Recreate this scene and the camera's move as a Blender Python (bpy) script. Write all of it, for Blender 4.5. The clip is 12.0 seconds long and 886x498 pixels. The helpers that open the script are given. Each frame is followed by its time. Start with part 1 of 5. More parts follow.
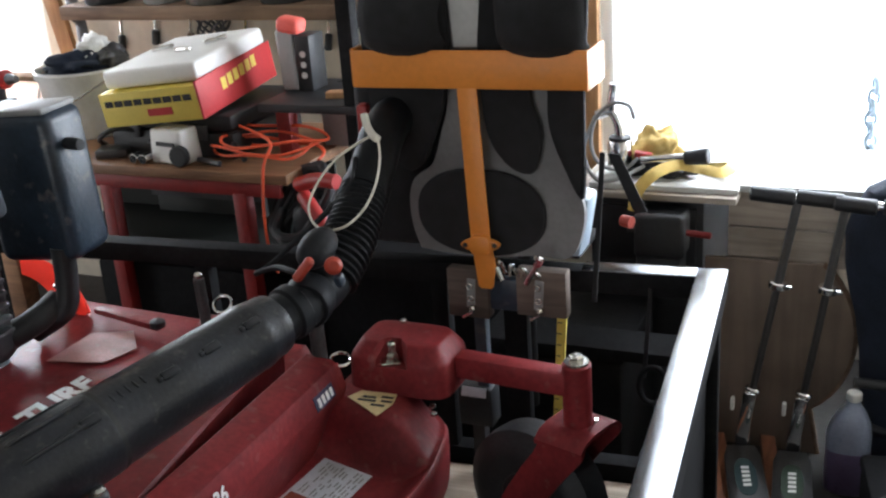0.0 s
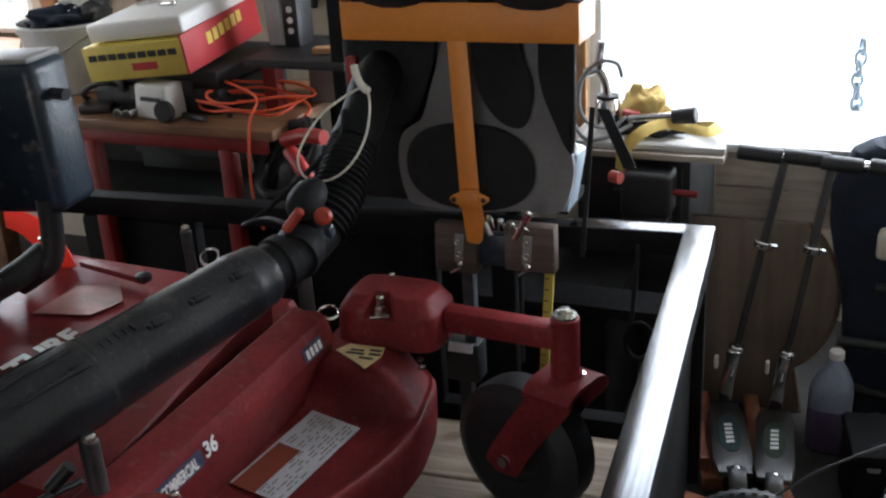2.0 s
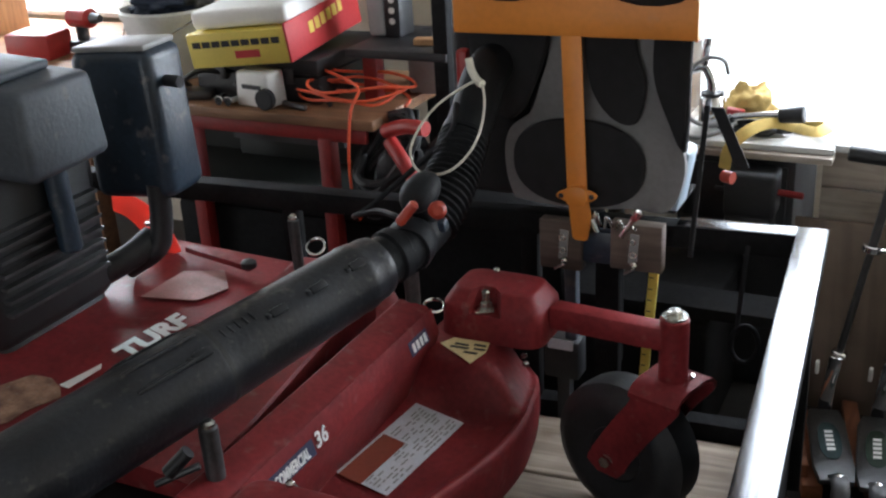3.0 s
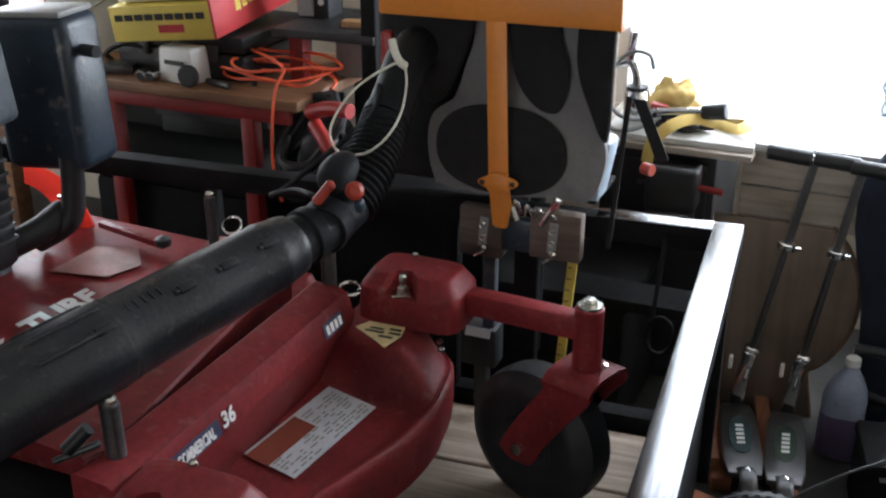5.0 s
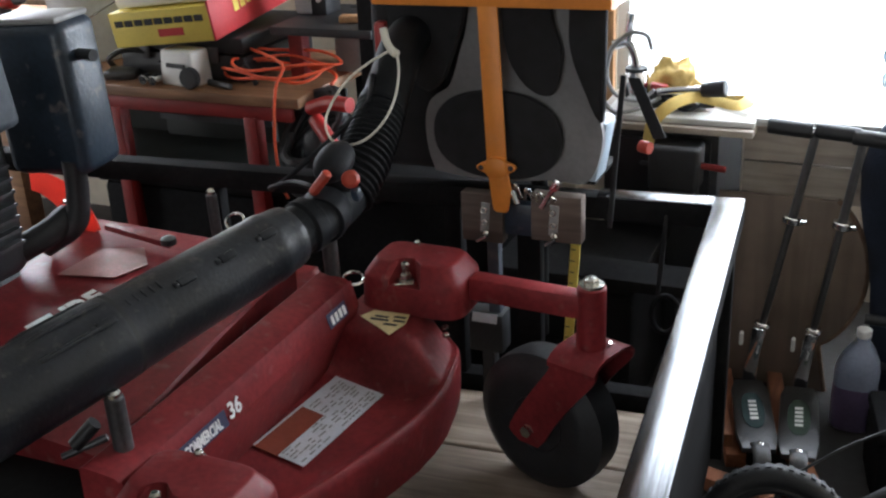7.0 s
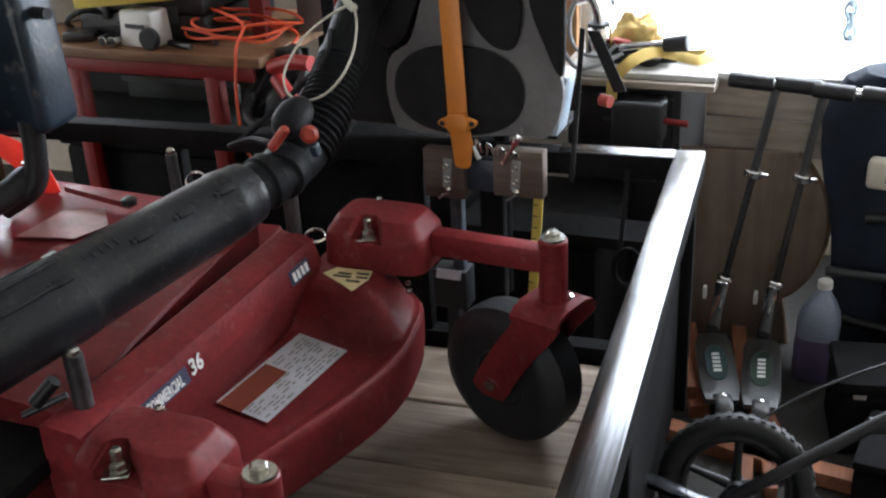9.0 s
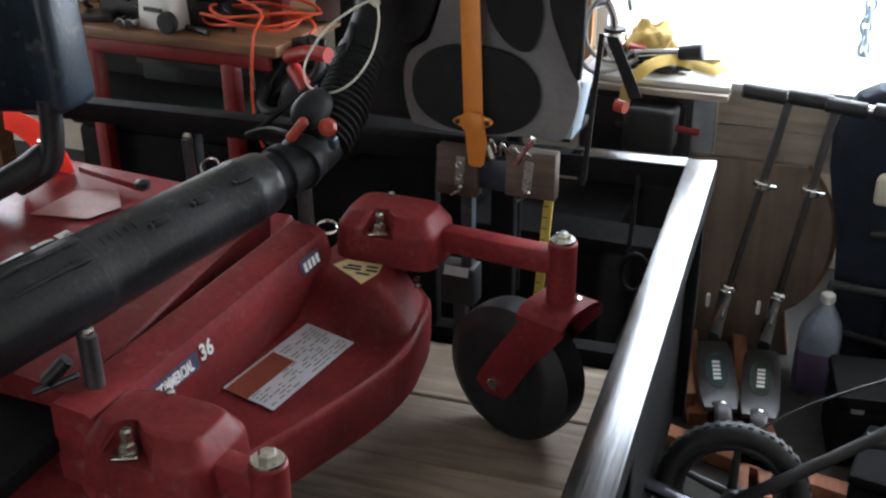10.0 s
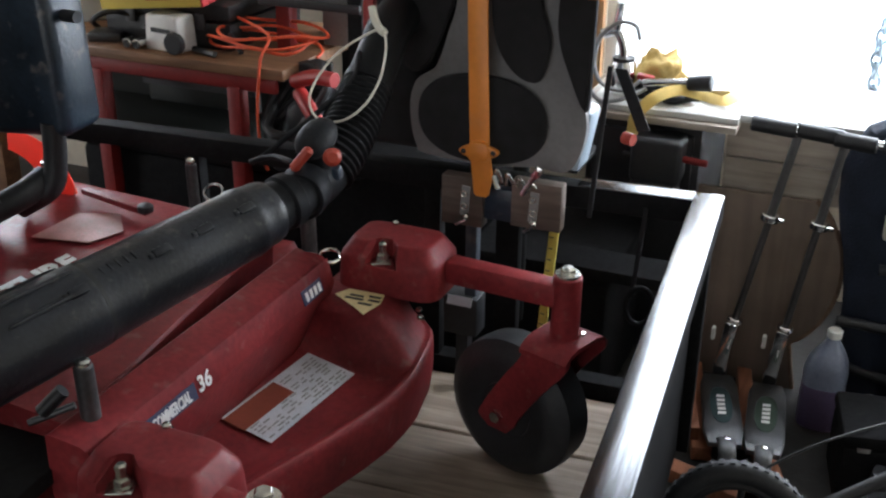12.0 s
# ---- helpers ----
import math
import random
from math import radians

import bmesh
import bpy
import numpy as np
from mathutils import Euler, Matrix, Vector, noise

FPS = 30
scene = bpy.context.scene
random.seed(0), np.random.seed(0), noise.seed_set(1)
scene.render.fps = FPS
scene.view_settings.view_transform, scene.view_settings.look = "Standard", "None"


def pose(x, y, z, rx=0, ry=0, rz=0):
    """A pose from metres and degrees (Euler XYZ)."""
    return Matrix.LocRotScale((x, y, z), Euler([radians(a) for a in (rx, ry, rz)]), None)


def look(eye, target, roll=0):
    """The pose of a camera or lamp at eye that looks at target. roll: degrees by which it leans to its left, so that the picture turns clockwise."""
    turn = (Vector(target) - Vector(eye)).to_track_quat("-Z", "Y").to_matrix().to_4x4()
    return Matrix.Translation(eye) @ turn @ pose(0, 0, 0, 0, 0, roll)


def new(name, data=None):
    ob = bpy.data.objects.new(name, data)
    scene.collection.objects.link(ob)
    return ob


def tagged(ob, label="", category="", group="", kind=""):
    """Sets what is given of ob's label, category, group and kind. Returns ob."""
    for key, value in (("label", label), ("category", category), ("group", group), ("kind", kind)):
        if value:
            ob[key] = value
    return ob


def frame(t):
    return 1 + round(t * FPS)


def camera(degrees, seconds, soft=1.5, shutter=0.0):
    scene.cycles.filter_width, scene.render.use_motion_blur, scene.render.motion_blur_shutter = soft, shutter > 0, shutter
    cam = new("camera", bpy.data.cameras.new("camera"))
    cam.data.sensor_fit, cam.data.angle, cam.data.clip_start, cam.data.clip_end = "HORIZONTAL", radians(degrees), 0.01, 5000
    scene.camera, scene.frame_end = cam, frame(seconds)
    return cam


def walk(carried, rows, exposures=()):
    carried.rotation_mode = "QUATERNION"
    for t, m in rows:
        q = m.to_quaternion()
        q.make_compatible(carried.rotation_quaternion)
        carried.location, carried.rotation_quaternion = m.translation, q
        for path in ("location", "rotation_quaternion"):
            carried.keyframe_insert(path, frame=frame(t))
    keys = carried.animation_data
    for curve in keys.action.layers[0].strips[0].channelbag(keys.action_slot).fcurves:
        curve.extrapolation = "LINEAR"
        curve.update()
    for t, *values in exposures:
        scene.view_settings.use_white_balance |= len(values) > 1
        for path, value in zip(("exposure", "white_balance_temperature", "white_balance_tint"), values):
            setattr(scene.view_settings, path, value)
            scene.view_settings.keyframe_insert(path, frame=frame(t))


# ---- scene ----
cam = camera(43.6, 12.0, soft=2.3)
PATH = [
    (0, (0.207, -0.053, 1.699), (-0.557, 1.654, 0.989), -4.13),
    (0.5, (0.219, -0.050, 1.696), (-0.511, 1.669, 0.980), -2.77),
    (1, (0.188, -0.059, 1.699), (-0.566, 1.654, 0.993), -1.64),
    (1.5, (0.181, -0.070, 1.676), (-0.580, 1.631, 0.949), -3.13),
    (2, (0.191, -0.069, 1.670), (-0.534, 1.631, 0.906), -3.36),
    (2.5, (0.139, -0.088, 1.675), (-0.669, 1.585, 0.934), -3.17),
    (3, (0.106, -0.089, 1.680), (-0.724, 1.556, 0.905), -3.14),
    (3.2, (0.110, -0.093, 1.671), (-0.658, 1.579, 0.888), -1.31),
    (4.8, (0.130, -0.072, 1.659), (-0.586, 1.615, 0.858), -0.06),
    (5, (0.126, -0.069, 1.656), (-0.590, 1.623, 0.865), 0.14),
    (5.5, (0.124, -0.067, 1.668), (-0.638, 1.605, 0.879), -0.71),
    (6, (0.156, -0.077, 1.647), (-0.611, 1.599, 0.869), -2.31),
    (6.5, (0.201, -0.076, 1.640), (-0.490, 1.623, 0.843), -2.59),
    (7, (0.173, -0.073, 1.635), (-0.579, 1.603, 0.844), -2.82),
    (7.2, (0.165, -0.072, 1.630), (-0.595, 1.601, 0.841), -2.71),
    (8.8, (0.178, -0.073, 1.625), (-0.541, 1.587, 0.773), -1.74),
    (9, (0.198, -0.074, 1.614), (-0.503, 1.596, 0.766), -3.07),
    (9.5, (0.196, -0.081, 1.613), (-0.522, 1.569, 0.741), -2.74),
    (10, (0.179, -0.096, 1.628), (-0.516, 1.571, 0.770), -0.37),
    (10.5, (0.170, -0.101, 1.627), (-0.539, 1.575, 0.798), -0.66),
    (11, (0.169, -0.097, 1.624), (-0.559, 1.561, 0.775), -0.63),
    (11.5, (0.167, -0.081, 1.638), (-0.575, 1.568, 0.782), -0.22),
    (12, (0.168, -0.064, 1.646), (-0.540, 1.611, 0.814), 0.54),
]
EXPOSURE = [(0.0, 0.07), (0.5, -0.46), (1.0, -0.68), (1.5, -0.65), (2.0, -0.50), (2.5, -0.36), (3.0, -0.14), (5.0, -0.14), (7.0, -0.10), (9.0, 0.04), (10.5, -0.02), (12.0, -0.06)]
walk(cam, [(t, look(eye, target, roll)) for t, eye, target, roll in PATH], [(t, stops, 6150, 10) for t, stops in EXPOSURE])

# ---- world and light ----
world = bpy.data.worlds.new("world")
scene.world = world
world.use_nodes = True
wn = world.node_tree
sky = wn.nodes.new("ShaderNodeTexSky")
sky.sky_type, sky.sun_disc = "NISHITA", False
sky.sun_elevation, sky.sun_rotation = radians(38), radians(20)
wn.links.new(sky.outputs[0], wn.nodes["Background"].inputs[0])
wn.nodes["Background"].inputs[1].default_value = 0.10

sun = new("sun", bpy.data.lights.new("sun", "SUN"))
sun.data.energy, sun.data.angle, sun.data.color = 2.0, radians(10), (1.0, 0.96, 0.9)
sun.matrix_basis = look((2, 10, 9), (0, 3, 0))


def window_lamp(name, eye, target, sx, sy, watts, color):
    lamp = new(name, bpy.data.lights.new(name, "AREA"))
    lamp.data.shape, lamp.data.size, lamp.data.size_y = "RECTANGLE", sx, sy
    lamp.data.energy, lamp.data.color = watts, color
    lamp.matrix_basis = look(eye, target)
    return lamp


window_lamp("window_daylight", (0.42, 3.36, 1.30), (0.0, 0.2, 0.4), 2.1, 1.28, 118, (0.90, 0.95, 1.0))
window_lamp("left_window_daylight", (-3.37, 3.405, 1.45), (-1.2, 1.0, 0.6), 0.66, 1.0, 75, (0.90, 0.95, 1.0))
# fill lamp behind the camera, set in a doorway that is never in view
window_lamp("unseen_door_fill", (-0.8, -3.9, 1.25), (-0.8, 1.0, 0.8), 3.0, 2.0, 40, (1.0, 0.96, 0.92))

# fill lamp in an added west opening, out of view, to lift the left side
window_lamp("unseen_side_door_fill", (-4.05, 1.45, 1.15), (-1.2, 2.2, 0.7), 1.2, 1.9, 22, (1.0, 0.97, 0.94))


# ---- materials ----
def mat(name, color, rough=0.5, metal=0.0, vary=0.25, scale=8.0, bump=0.08, dark=None, spots=0.0, coat=0.0, island=0.0, stretch=(1, 1, 1), spec=0.5):
    """Paint, plastic or metal with two scales of wear: broad tone and fine grain."""
    m = bpy.data.materials.new(name)
    m.use_nodes = True
    t = m.node_tree
    n, l = t.nodes, t.links
    p = n["Principled BSDF"]
    p.inputs["Metallic"].default_value = metal
    p.inputs["Coat Weight"].default_value = coat
    p.inputs["Specular IOR Level"].default_value = spec
    co = n.new("ShaderNodeTexCoord")
    mp = n.new("ShaderNodeMapping")
    mp.inputs["Scale"].default_value = stretch
    l.new(co.outputs["Object"], mp.inputs[0])
    broad, fine = n.new("ShaderNodeTexNoise"), n.new("ShaderNodeTexNoise")
    broad.inputs["Scale"].default_value, fine.inputs["Scale"].default_value = scale, scale * 14
    broad.inputs["Detail"].default_value, fine.inputs["Detail"].default_value = 5, 3
    for x in (broad, fine):
        l.new(mp.outputs[0], x.inputs["Vector"])
    ramp = n.new("ShaderNodeValToRGB")
    lo = dark or [c * (1 - vary) for c in color]
    hi = [min(1, c * (1 + vary * 0.6)) for c in color]
    ramp.color_ramp.elements[0].position, ramp.color_ramp.elements[0].color = 0.3, (*lo, 1)
    ramp.color_ramp.elements[1].position, ramp.color_ramp.elements[1].color = 0.7, (*hi, 1)
    l.new(broad.outputs[0], ramp.inputs[0])
    mix = n.new("ShaderNodeMix")
    mix.data_type, mix.blend_type = "RGBA", "MULTIPLY"
    mix.inputs[0].default_value = 0.5
    fr = n.new("ShaderNodeValToRGB")
    fr.color_ramp.elements[0].position, fr.color_ramp.elements[0].color = 0.35, (1 - vary, 1 - vary, 1 - vary, 1)
    fr.color_ramp.elements[1].position, fr.color_ramp.elements[1].color = 0.6, (1, 1, 1, 1)
    l.new(fine.outputs[0], fr.inputs[0])
    l.new(ramp.outputs[0], mix.inputs[6])
    l.new(fr.outputs[0], mix.inputs[7])
    out = mix.outputs[2]
    if spots:
        dust = n.new("ShaderNodeTexNoise")
        dust.inputs["Scale"].default_value, dust.inputs["Detail"].default_value = scale * 5, 8
        l.new(co.outputs["Object"], dust.inputs["Vector"])
        dr = n.new("ShaderNodeValToRGB")
        dr.color_ramp.elements[0].position, dr.color_ramp.elements[0].color = 0.60, (0, 0, 0, 1)
        dr.color_ramp.elements[1].position, dr.color_ramp.elements[1].color = 0.72, (spots, spots, spots, 1)
        l.new(dust.outputs[0], dr.inputs[0])
        m2 = n.new("ShaderNodeMix")
        m2.data_type = "RGBA"
        m2.inputs[7].default_value = (0.32, 0.28, 0.24, 1)
        l.new(dr.outputs[0], m2.inputs[0])
        l.new(out, m2.inputs[6])
        out = m2.outputs[2]
    if island:
        info = n.new("ShaderNodeObjectInfo")
        hv = n.new("ShaderNodeHueSaturation")
        rng = n.new("ShaderNodeMapRange")
        rng.inputs[3].default_value, rng.inputs[4].default_value = 1 - island, 1 + island
        l.new(info.outputs["Random"], rng.inputs[0])
        l.new(rng.outputs[0], hv.inputs["Value"])
        l.new(out, hv.inputs["Color"])
        out = hv.outputs[0]
    l.new(out, p.inputs["Base Color"])
    rr = n.new("ShaderNodeMapRange")
    rr.inputs[3].default_value, rr.inputs[4].default_value = max(0.03, rough - 0.06), min(1, rough + 0.06)
    l.new(broad.outputs[0], rr.inputs[0])
    l.new(rr.outputs[0], p.inputs["Roughness"])
    if bump:
        bp = n.new("ShaderNodeBump")
        bp.inputs["Strength"].default_value, bp.inputs["Distance"].default_value = bump, 0.01
        l.new(fine.outputs[0], bp.inputs["Height"])
        l.new(bp.outputs[0], p.inputs["Normal"])
    return m


def wood(name, a, b, along="X", rough=0.65, scale=1.0, island=0.25):
    m = bpy.data.materials.new(name)
    m.use_nodes = True
    t = m.node_tree
    n, l = t.nodes, t.links
    p = n["Principled BSDF"]
    co, mp = n.new("ShaderNodeTexCoord"), n.new("ShaderNodeMapping")
    mp.inputs["Scale"].default_value = {"X": (1.2, 14, 14), "Y": (14, 1.2, 14), "Z": (14, 14, 1.2)}[along]
    info = n.new("ShaderNodeObjectInfo")
    shift = n.new("ShaderNodeVectorMath")
    shift.operation = "MULTIPLY_ADD"
    shift.inputs[1].default_value = (3, 3, 3)
    l.new(info.outputs["Random"], shift.inputs[0])
    l.new(co.outputs["Object"], shift.inputs[2])
    l.new(shift.outputs[0], mp.inputs[0])
    g, st = n.new("ShaderNodeTexNoise"), n.new("ShaderNodeTexNoise")
    g.inputs["Scale"].default_value, g.inputs["Detail"].default_value, g.inputs["Distortion"].default_value = 3.0 * scale, 7, 0.8
    st.inputs["Scale"].default_value, st.inputs["Detail"].default_value = 3.5, 6
    l.new(mp.outputs[0], g.inputs["Vector"])
    l.new(shift.outputs[0], st.inputs["Vector"])
    ramp = n.new("ShaderNodeValToRGB")
    ramp.color_ramp.elements[0].position, ramp.color_ramp.elements[0].color = 0.32, (*b, 1)
    ramp.color_ramp.elements[1].position, ramp.color_ramp.elements[1].color = 0.64, (*a, 1)
    l.new(g.outputs[0], ramp.inputs[0])
    sr = n.new("ShaderNodeValToRGB")
    sr.color_ramp.elements[0].position, sr.color_ramp.elements[0].color = 0.35, (0.5, 0.47, 0.44, 1)
    sr.color_ramp.elements[1].position, sr.color_ramp.elements[1].color = 0.6, (1, 1, 1, 1)
    l.new(st.outputs[0], sr.inputs[0])
    mix = n.new("ShaderNodeMix")
    mix.data_type, mix.blend_type = "RGBA", "MULTIPLY"
    mix.inputs[0].default_value = 0.8
    l.new(ramp.outputs[0], mix.inputs[6])
    l.new(sr.outputs[0], mix.inputs[7])
    hv, rng = n.new("ShaderNodeHueSaturation"), n.new("ShaderNodeMapRange")
    rng.inputs[3].default_value, rng.inputs[4].default_value = 1 - island, 1 + island
    l.new(info.outputs["Random"], rng.inputs[0])
    l.new(rng.outputs[0], hv.inputs["Value"])
    l.new(mix.outputs[2], hv.inputs["Color"])
    l.new(hv.outputs[0], p.inputs["Base Color"])
    p.inputs["Roughness"].default_value = rough
    bp = n.new("ShaderNodeBump")
    bp.inputs["Strength"].default_value, bp.inputs["Distance"].default_value = 0.25, 0.004
    l.new(g.outputs[0], bp.inputs["Height"])
    l.new(bp.outputs[0], p.inputs["Normal"])
    return m


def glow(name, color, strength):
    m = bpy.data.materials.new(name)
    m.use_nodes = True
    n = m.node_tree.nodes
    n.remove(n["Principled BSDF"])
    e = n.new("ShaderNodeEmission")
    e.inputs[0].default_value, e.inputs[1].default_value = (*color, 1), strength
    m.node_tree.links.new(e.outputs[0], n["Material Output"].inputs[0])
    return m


def clear(name, color, rough=0.02, ior=1.45):
    m = mat(name, color, rough, vary=0.05, bump=0)
    p = m.node_tree.nodes["Principled BSDF"]
    p.inputs["Transmission Weight"].default_value, p.inputs["IOR"].default_value = 0.9, ior
    return m


RED = mat("red_mower_paint", (0.228, 0.027, 0.031), 0.47, vary=0.40, scale=6, bump=0.04, spots=0.18, spec=0.24)
RED_FRAME = mat("red_bench_paint", (0.24, 0.015, 0.014), 0.5, vary=0.3, scale=7, bump=0.05)
RED_GLOSS = mat("red_plastic", (0.34, 0.020, 0.018), 0.4, vary=0.2)
ORANGE_SAFE = mat("fluorescent_orange_plastic", (0.98, 0.16, 0.13), 0.5, vary=0.12)
GUARD = mat("translucent_fluorescent_plastic", (0.98, 0.15, 0.12), 0.45, vary=0.1)
gt = GUARD.node_tree
through_light, half_mix = gt.nodes.new("ShaderNodeBsdfTranslucent"), gt.nodes.new("ShaderNodeMixShader")
through_light.inputs[0].default_value, half_mix.inputs[0].default_value = (1.0, 0.22, 0.16, 1), 0.6
gt.links.new(gt.nodes["Principled BSDF"].outputs[0], half_mix.inputs[1])
gt.links.new(through_light.outputs[0], half_mix.inputs[2])
gt.links.new(half_mix.outputs[0], gt.nodes["Material Output"].inputs[0])
ORANGE = mat("orange_powder_coat", (0.72, 0.25, 0.035), 0.42, vary=0.12, scale=5, bump=0.03, spots=0.10)
ORANGE_CORD = mat("orange_rubber", (0.75, 0.10, 0.035), 0.5, vary=0.2)
TRIGGER = mat("orange_trigger_plastic", (0.36, 0.042, 0.022), 0.45, vary=0.2)
YELLOW = mat("yellow_webbing", (0.66, 0.47, 0.13), 0.75, vary=0.2, scale=20)
YELLOW_CARD = mat("yellow_card", (0.78, 0.62, 0.12), 0.6, vary=0.1)
RED_CARD = mat("red_card", (0.50, 0.03, 0.035), 0.55, vary=0.15)
BLACK = mat("black_plastic", (0.018, 0.019, 0.022), 0.50, vary=0.4, scale=9, bump=0.05, spots=0.015)
TUBE = mat("black_blower_plastic", (0.014, 0.016, 0.021), 0.38, vary=0.6, scale=9, bump=0.09, spots=0.13, spec=0.38)
NECK = mat("dull_black_rubber_hose", (0.009, 0.010, 0.012), 0.55, vary=0.4, scale=12, bump=0.05, spots=0.02, spec=0.13)
GRIP = mat("black_soft_grip", (0.010, 0.011, 0.014), 0.6, vary=0.3, bump=0.1, spec=0.25)
PAD = mat("black_mesh_foam", (0.014, 0.014, 0.016), 0.95, vary=0.4, scale=30, bump=0.3)
FRAME_GREY = mat("grey_backpack_plastic", (0.19, 0.19, 0.195), 0.5, vary=0.2, scale=6)
GREY = mat("grey_moulded_plastic", (0.27, 0.27, 0.27), 0.5, vary=0.15, scale=6)
ENGINE_GREY = mat("grey_engine_cover", (0.060, 0.073, 0.092), 0.55, vary=0.3, scale=6, bump=0.15, spots=0.15)
NAVY = mat("dark_blue_painted_metal", (0.024, 0.040, 0.062), 0.34, vary=0.4, scale=6, bump=0.12, spots=0.28)
NAVY_CLOTH = mat("navy_cloth", (0.014, 0.021, 0.040), 0.95, vary=0.4, scale=12, bump=0.3)
# trailer black; also the painted-in shade of the mower plate and the loose plank
BLACK_PAINT_SHADE = mat("black_trailer_paint_and_shade", (0.015, 0.015, 0.016), 0.7, vary=0.4, scale=5, bump=0.04, spots=0.02, spec=0.05)
BARE = mat("worn_bare_steel", (0.105, 0.108, 0.116), 0.19, metal=0.95, vary=0.5, scale=4, bump=0.025, stretch=(34, 0.6, 1))
CHROME = mat("chrome", (0.78, 0.78, 0.78), 0.13, metal=1.0, vary=0.1, bump=0)
STEEL = mat("zinc_bolt", (0.62, 0.61, 0.56), 0.26, metal=0.95, vary=0.25, bump=0.05)
DARK_STEEL = mat("dark_steel", (0.10, 0.10, 0.105), 0.45, metal=0.7, vary=0.35, bump=0.08)
ALU = mat("brushed_aluminium", (0.115, 0.115, 0.118), 0.34, metal=0.8, vary=0.2)
RUBBER = mat("black_rubber", (0.022, 0.023, 0.026), 0.55, vary=0.4, scale=10, bump=0.08, spots=0.02)
WHITE = mat("white_plastic", (0.80, 0.80, 0.78), 0.45, vary=0.06)
BUCKET = mat("white_bucket_plastic", (0.62, 0.63, 0.62), 0.5, vary=0.12, scale=5, spots=0.1)
PAPER = mat("white_label_paper", (0.58, 0.60, 0.65), 0.55, vary=0.15, scale=14)
INK = mat("black_ink", (0.02, 0.02, 0.02), 0.6, vary=0.1)
BROWN_INK = mat("rust_brown_ink", (0.24, 0.05, 0.025), 0.6, vary=0.15)
LETTER = mat("white_letter_film", (0.80, 0.80, 0.80), 0.5, vary=0.05)
BLUE_FILM = mat("dark_blue_film", (0.03, 0.035, 0.09), 0.45, vary=0.1)
GOLD = mat("gold_label_film", (0.66, 0.54, 0.28), 0.35, vary=0.2)
PLANK = wood("worn_deck_wood", (0.40, 0.325, 0.255), (0.235, 0.185, 0.145), "X", 0.75, 1.0, 0.28)
BLOCK = wood("brown_wood_block", (0.22, 0.14, 0.09), (0.13, 0.08, 0.05), "X", 0.7)
GREY_BLOCK = wood("grey_brown_weathered_block", (0.165, 0.125, 0.105), (0.095, 0.072, 0.062), "X", 0.8)
BENCH_WOOD = wood("bench_top_wood", (0.42, 0.22, 0.11), (0.26, 0.13, 0.07), "X", 0.55)
GREY_WOOD = wood("grey_weathered_wood", (0.48, 0.42, 0.36), (0.32, 0.28, 0.24), "X", 0.75)
PANEL = wood("brown_hardboard", (0.22, 0.165, 0.13), (0.155, 0.118, 0.092), "Z", 0.6, 0.5)
CEDAR = wood("red_cedar_offcut", (0.42, 0.16, 0.08), (0.26, 0.10, 0.05), "Y", 0.7)
PINE = wood("pine_board", (0.60, 0.34, 0.16), (0.45, 0.24, 0.11), "Z", 0.6)
CARD = mat("pale_countertop", (0.55, 0.55, 0.53), 0.4, vary=0.12)
WALL = mat("cream_wallboard", (0.72, 0.65, 0.54), 0.85, vary=0.14, scale=2, bump=0.1)
CEIL = mat("dusty_ceiling_board", (0.50, 0.48, 0.44), 0.9, vary=0.08, scale=2)
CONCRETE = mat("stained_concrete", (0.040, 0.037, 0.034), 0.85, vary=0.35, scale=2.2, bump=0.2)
GREEN_DARK = mat("dark_green_steel", (0.020, 0.024, 0.021), 0.65, vary=0.35)
PURPLE = mat("purple_washer_fluid", (0.15, 0.11, 0.21), 0.3, vary=0.2)
JUG = mat("bluish_jug_plastic", (0.27, 0.31, 0.42), 0.3, vary=0.2)
RUST = mat("rusty_flaking_paint", (0.34, 0.20, 0.13), 0.85, vary=0.5, scale=30, bump=0.5, dark=(0.12, 0.05, 0.03), spots=0.7)
SCUFFED = mat("scuffed_pink_label", (0.46, 0.23, 0.22), 0.55, vary=0.35, scale=14, spots=0.6)
GLASS = clear("window_glass", (0.95, 0.97, 1.0), 0.01)
CORD = mat("white_cord", (0.66, 0.64, 0.56), 0.7, vary=0.1)
SOIL = mat("outdoor_gravel", (0.30, 0.28, 0.25), 0.95, vary=0.3, scale=3, bump=0.3)
DAYLIGHT = glow("glowing_daylight_sheet", (0.93, 0.97, 1.0), 3.2)


# ---- mesh tools ----
def merge(bm, tmp, m=None):
    if m is not None:
        bmesh.ops.transform(tmp, matrix=m, verts=tmp.verts)
    me = bpy.data.meshes.new("tmp")
    tmp.to_mesh(me)
    tmp.free()
    bm.from_mesh(me)
    bpy.data.meshes.remove(me)
    return bm


def box(c, s, rot=(0, 0, 0), bev=0.0, seg=2, bm=None, taper=1.0):
    """A bevelled block of size s about c; taper scales its top."""
    tmp = bmesh.new()
    bmesh.ops.create_cube(tmp, size=1)
    for v in tmp.verts:
        k = taper if v.co.z > 0 else 1.0
        v.co = Vector((v.co.x * s[0] * k, v.co.y * s[1] * k, v.co.z * s[2]))
    if bev:
        bmesh.ops.bevel(tmp, geom=tmp.edges[:], offset=bev, segments=seg, profile=0.5, affect="EDGES")
    return merge(bm if bm is not None else bmesh.new(), tmp, pose(*c, *rot))


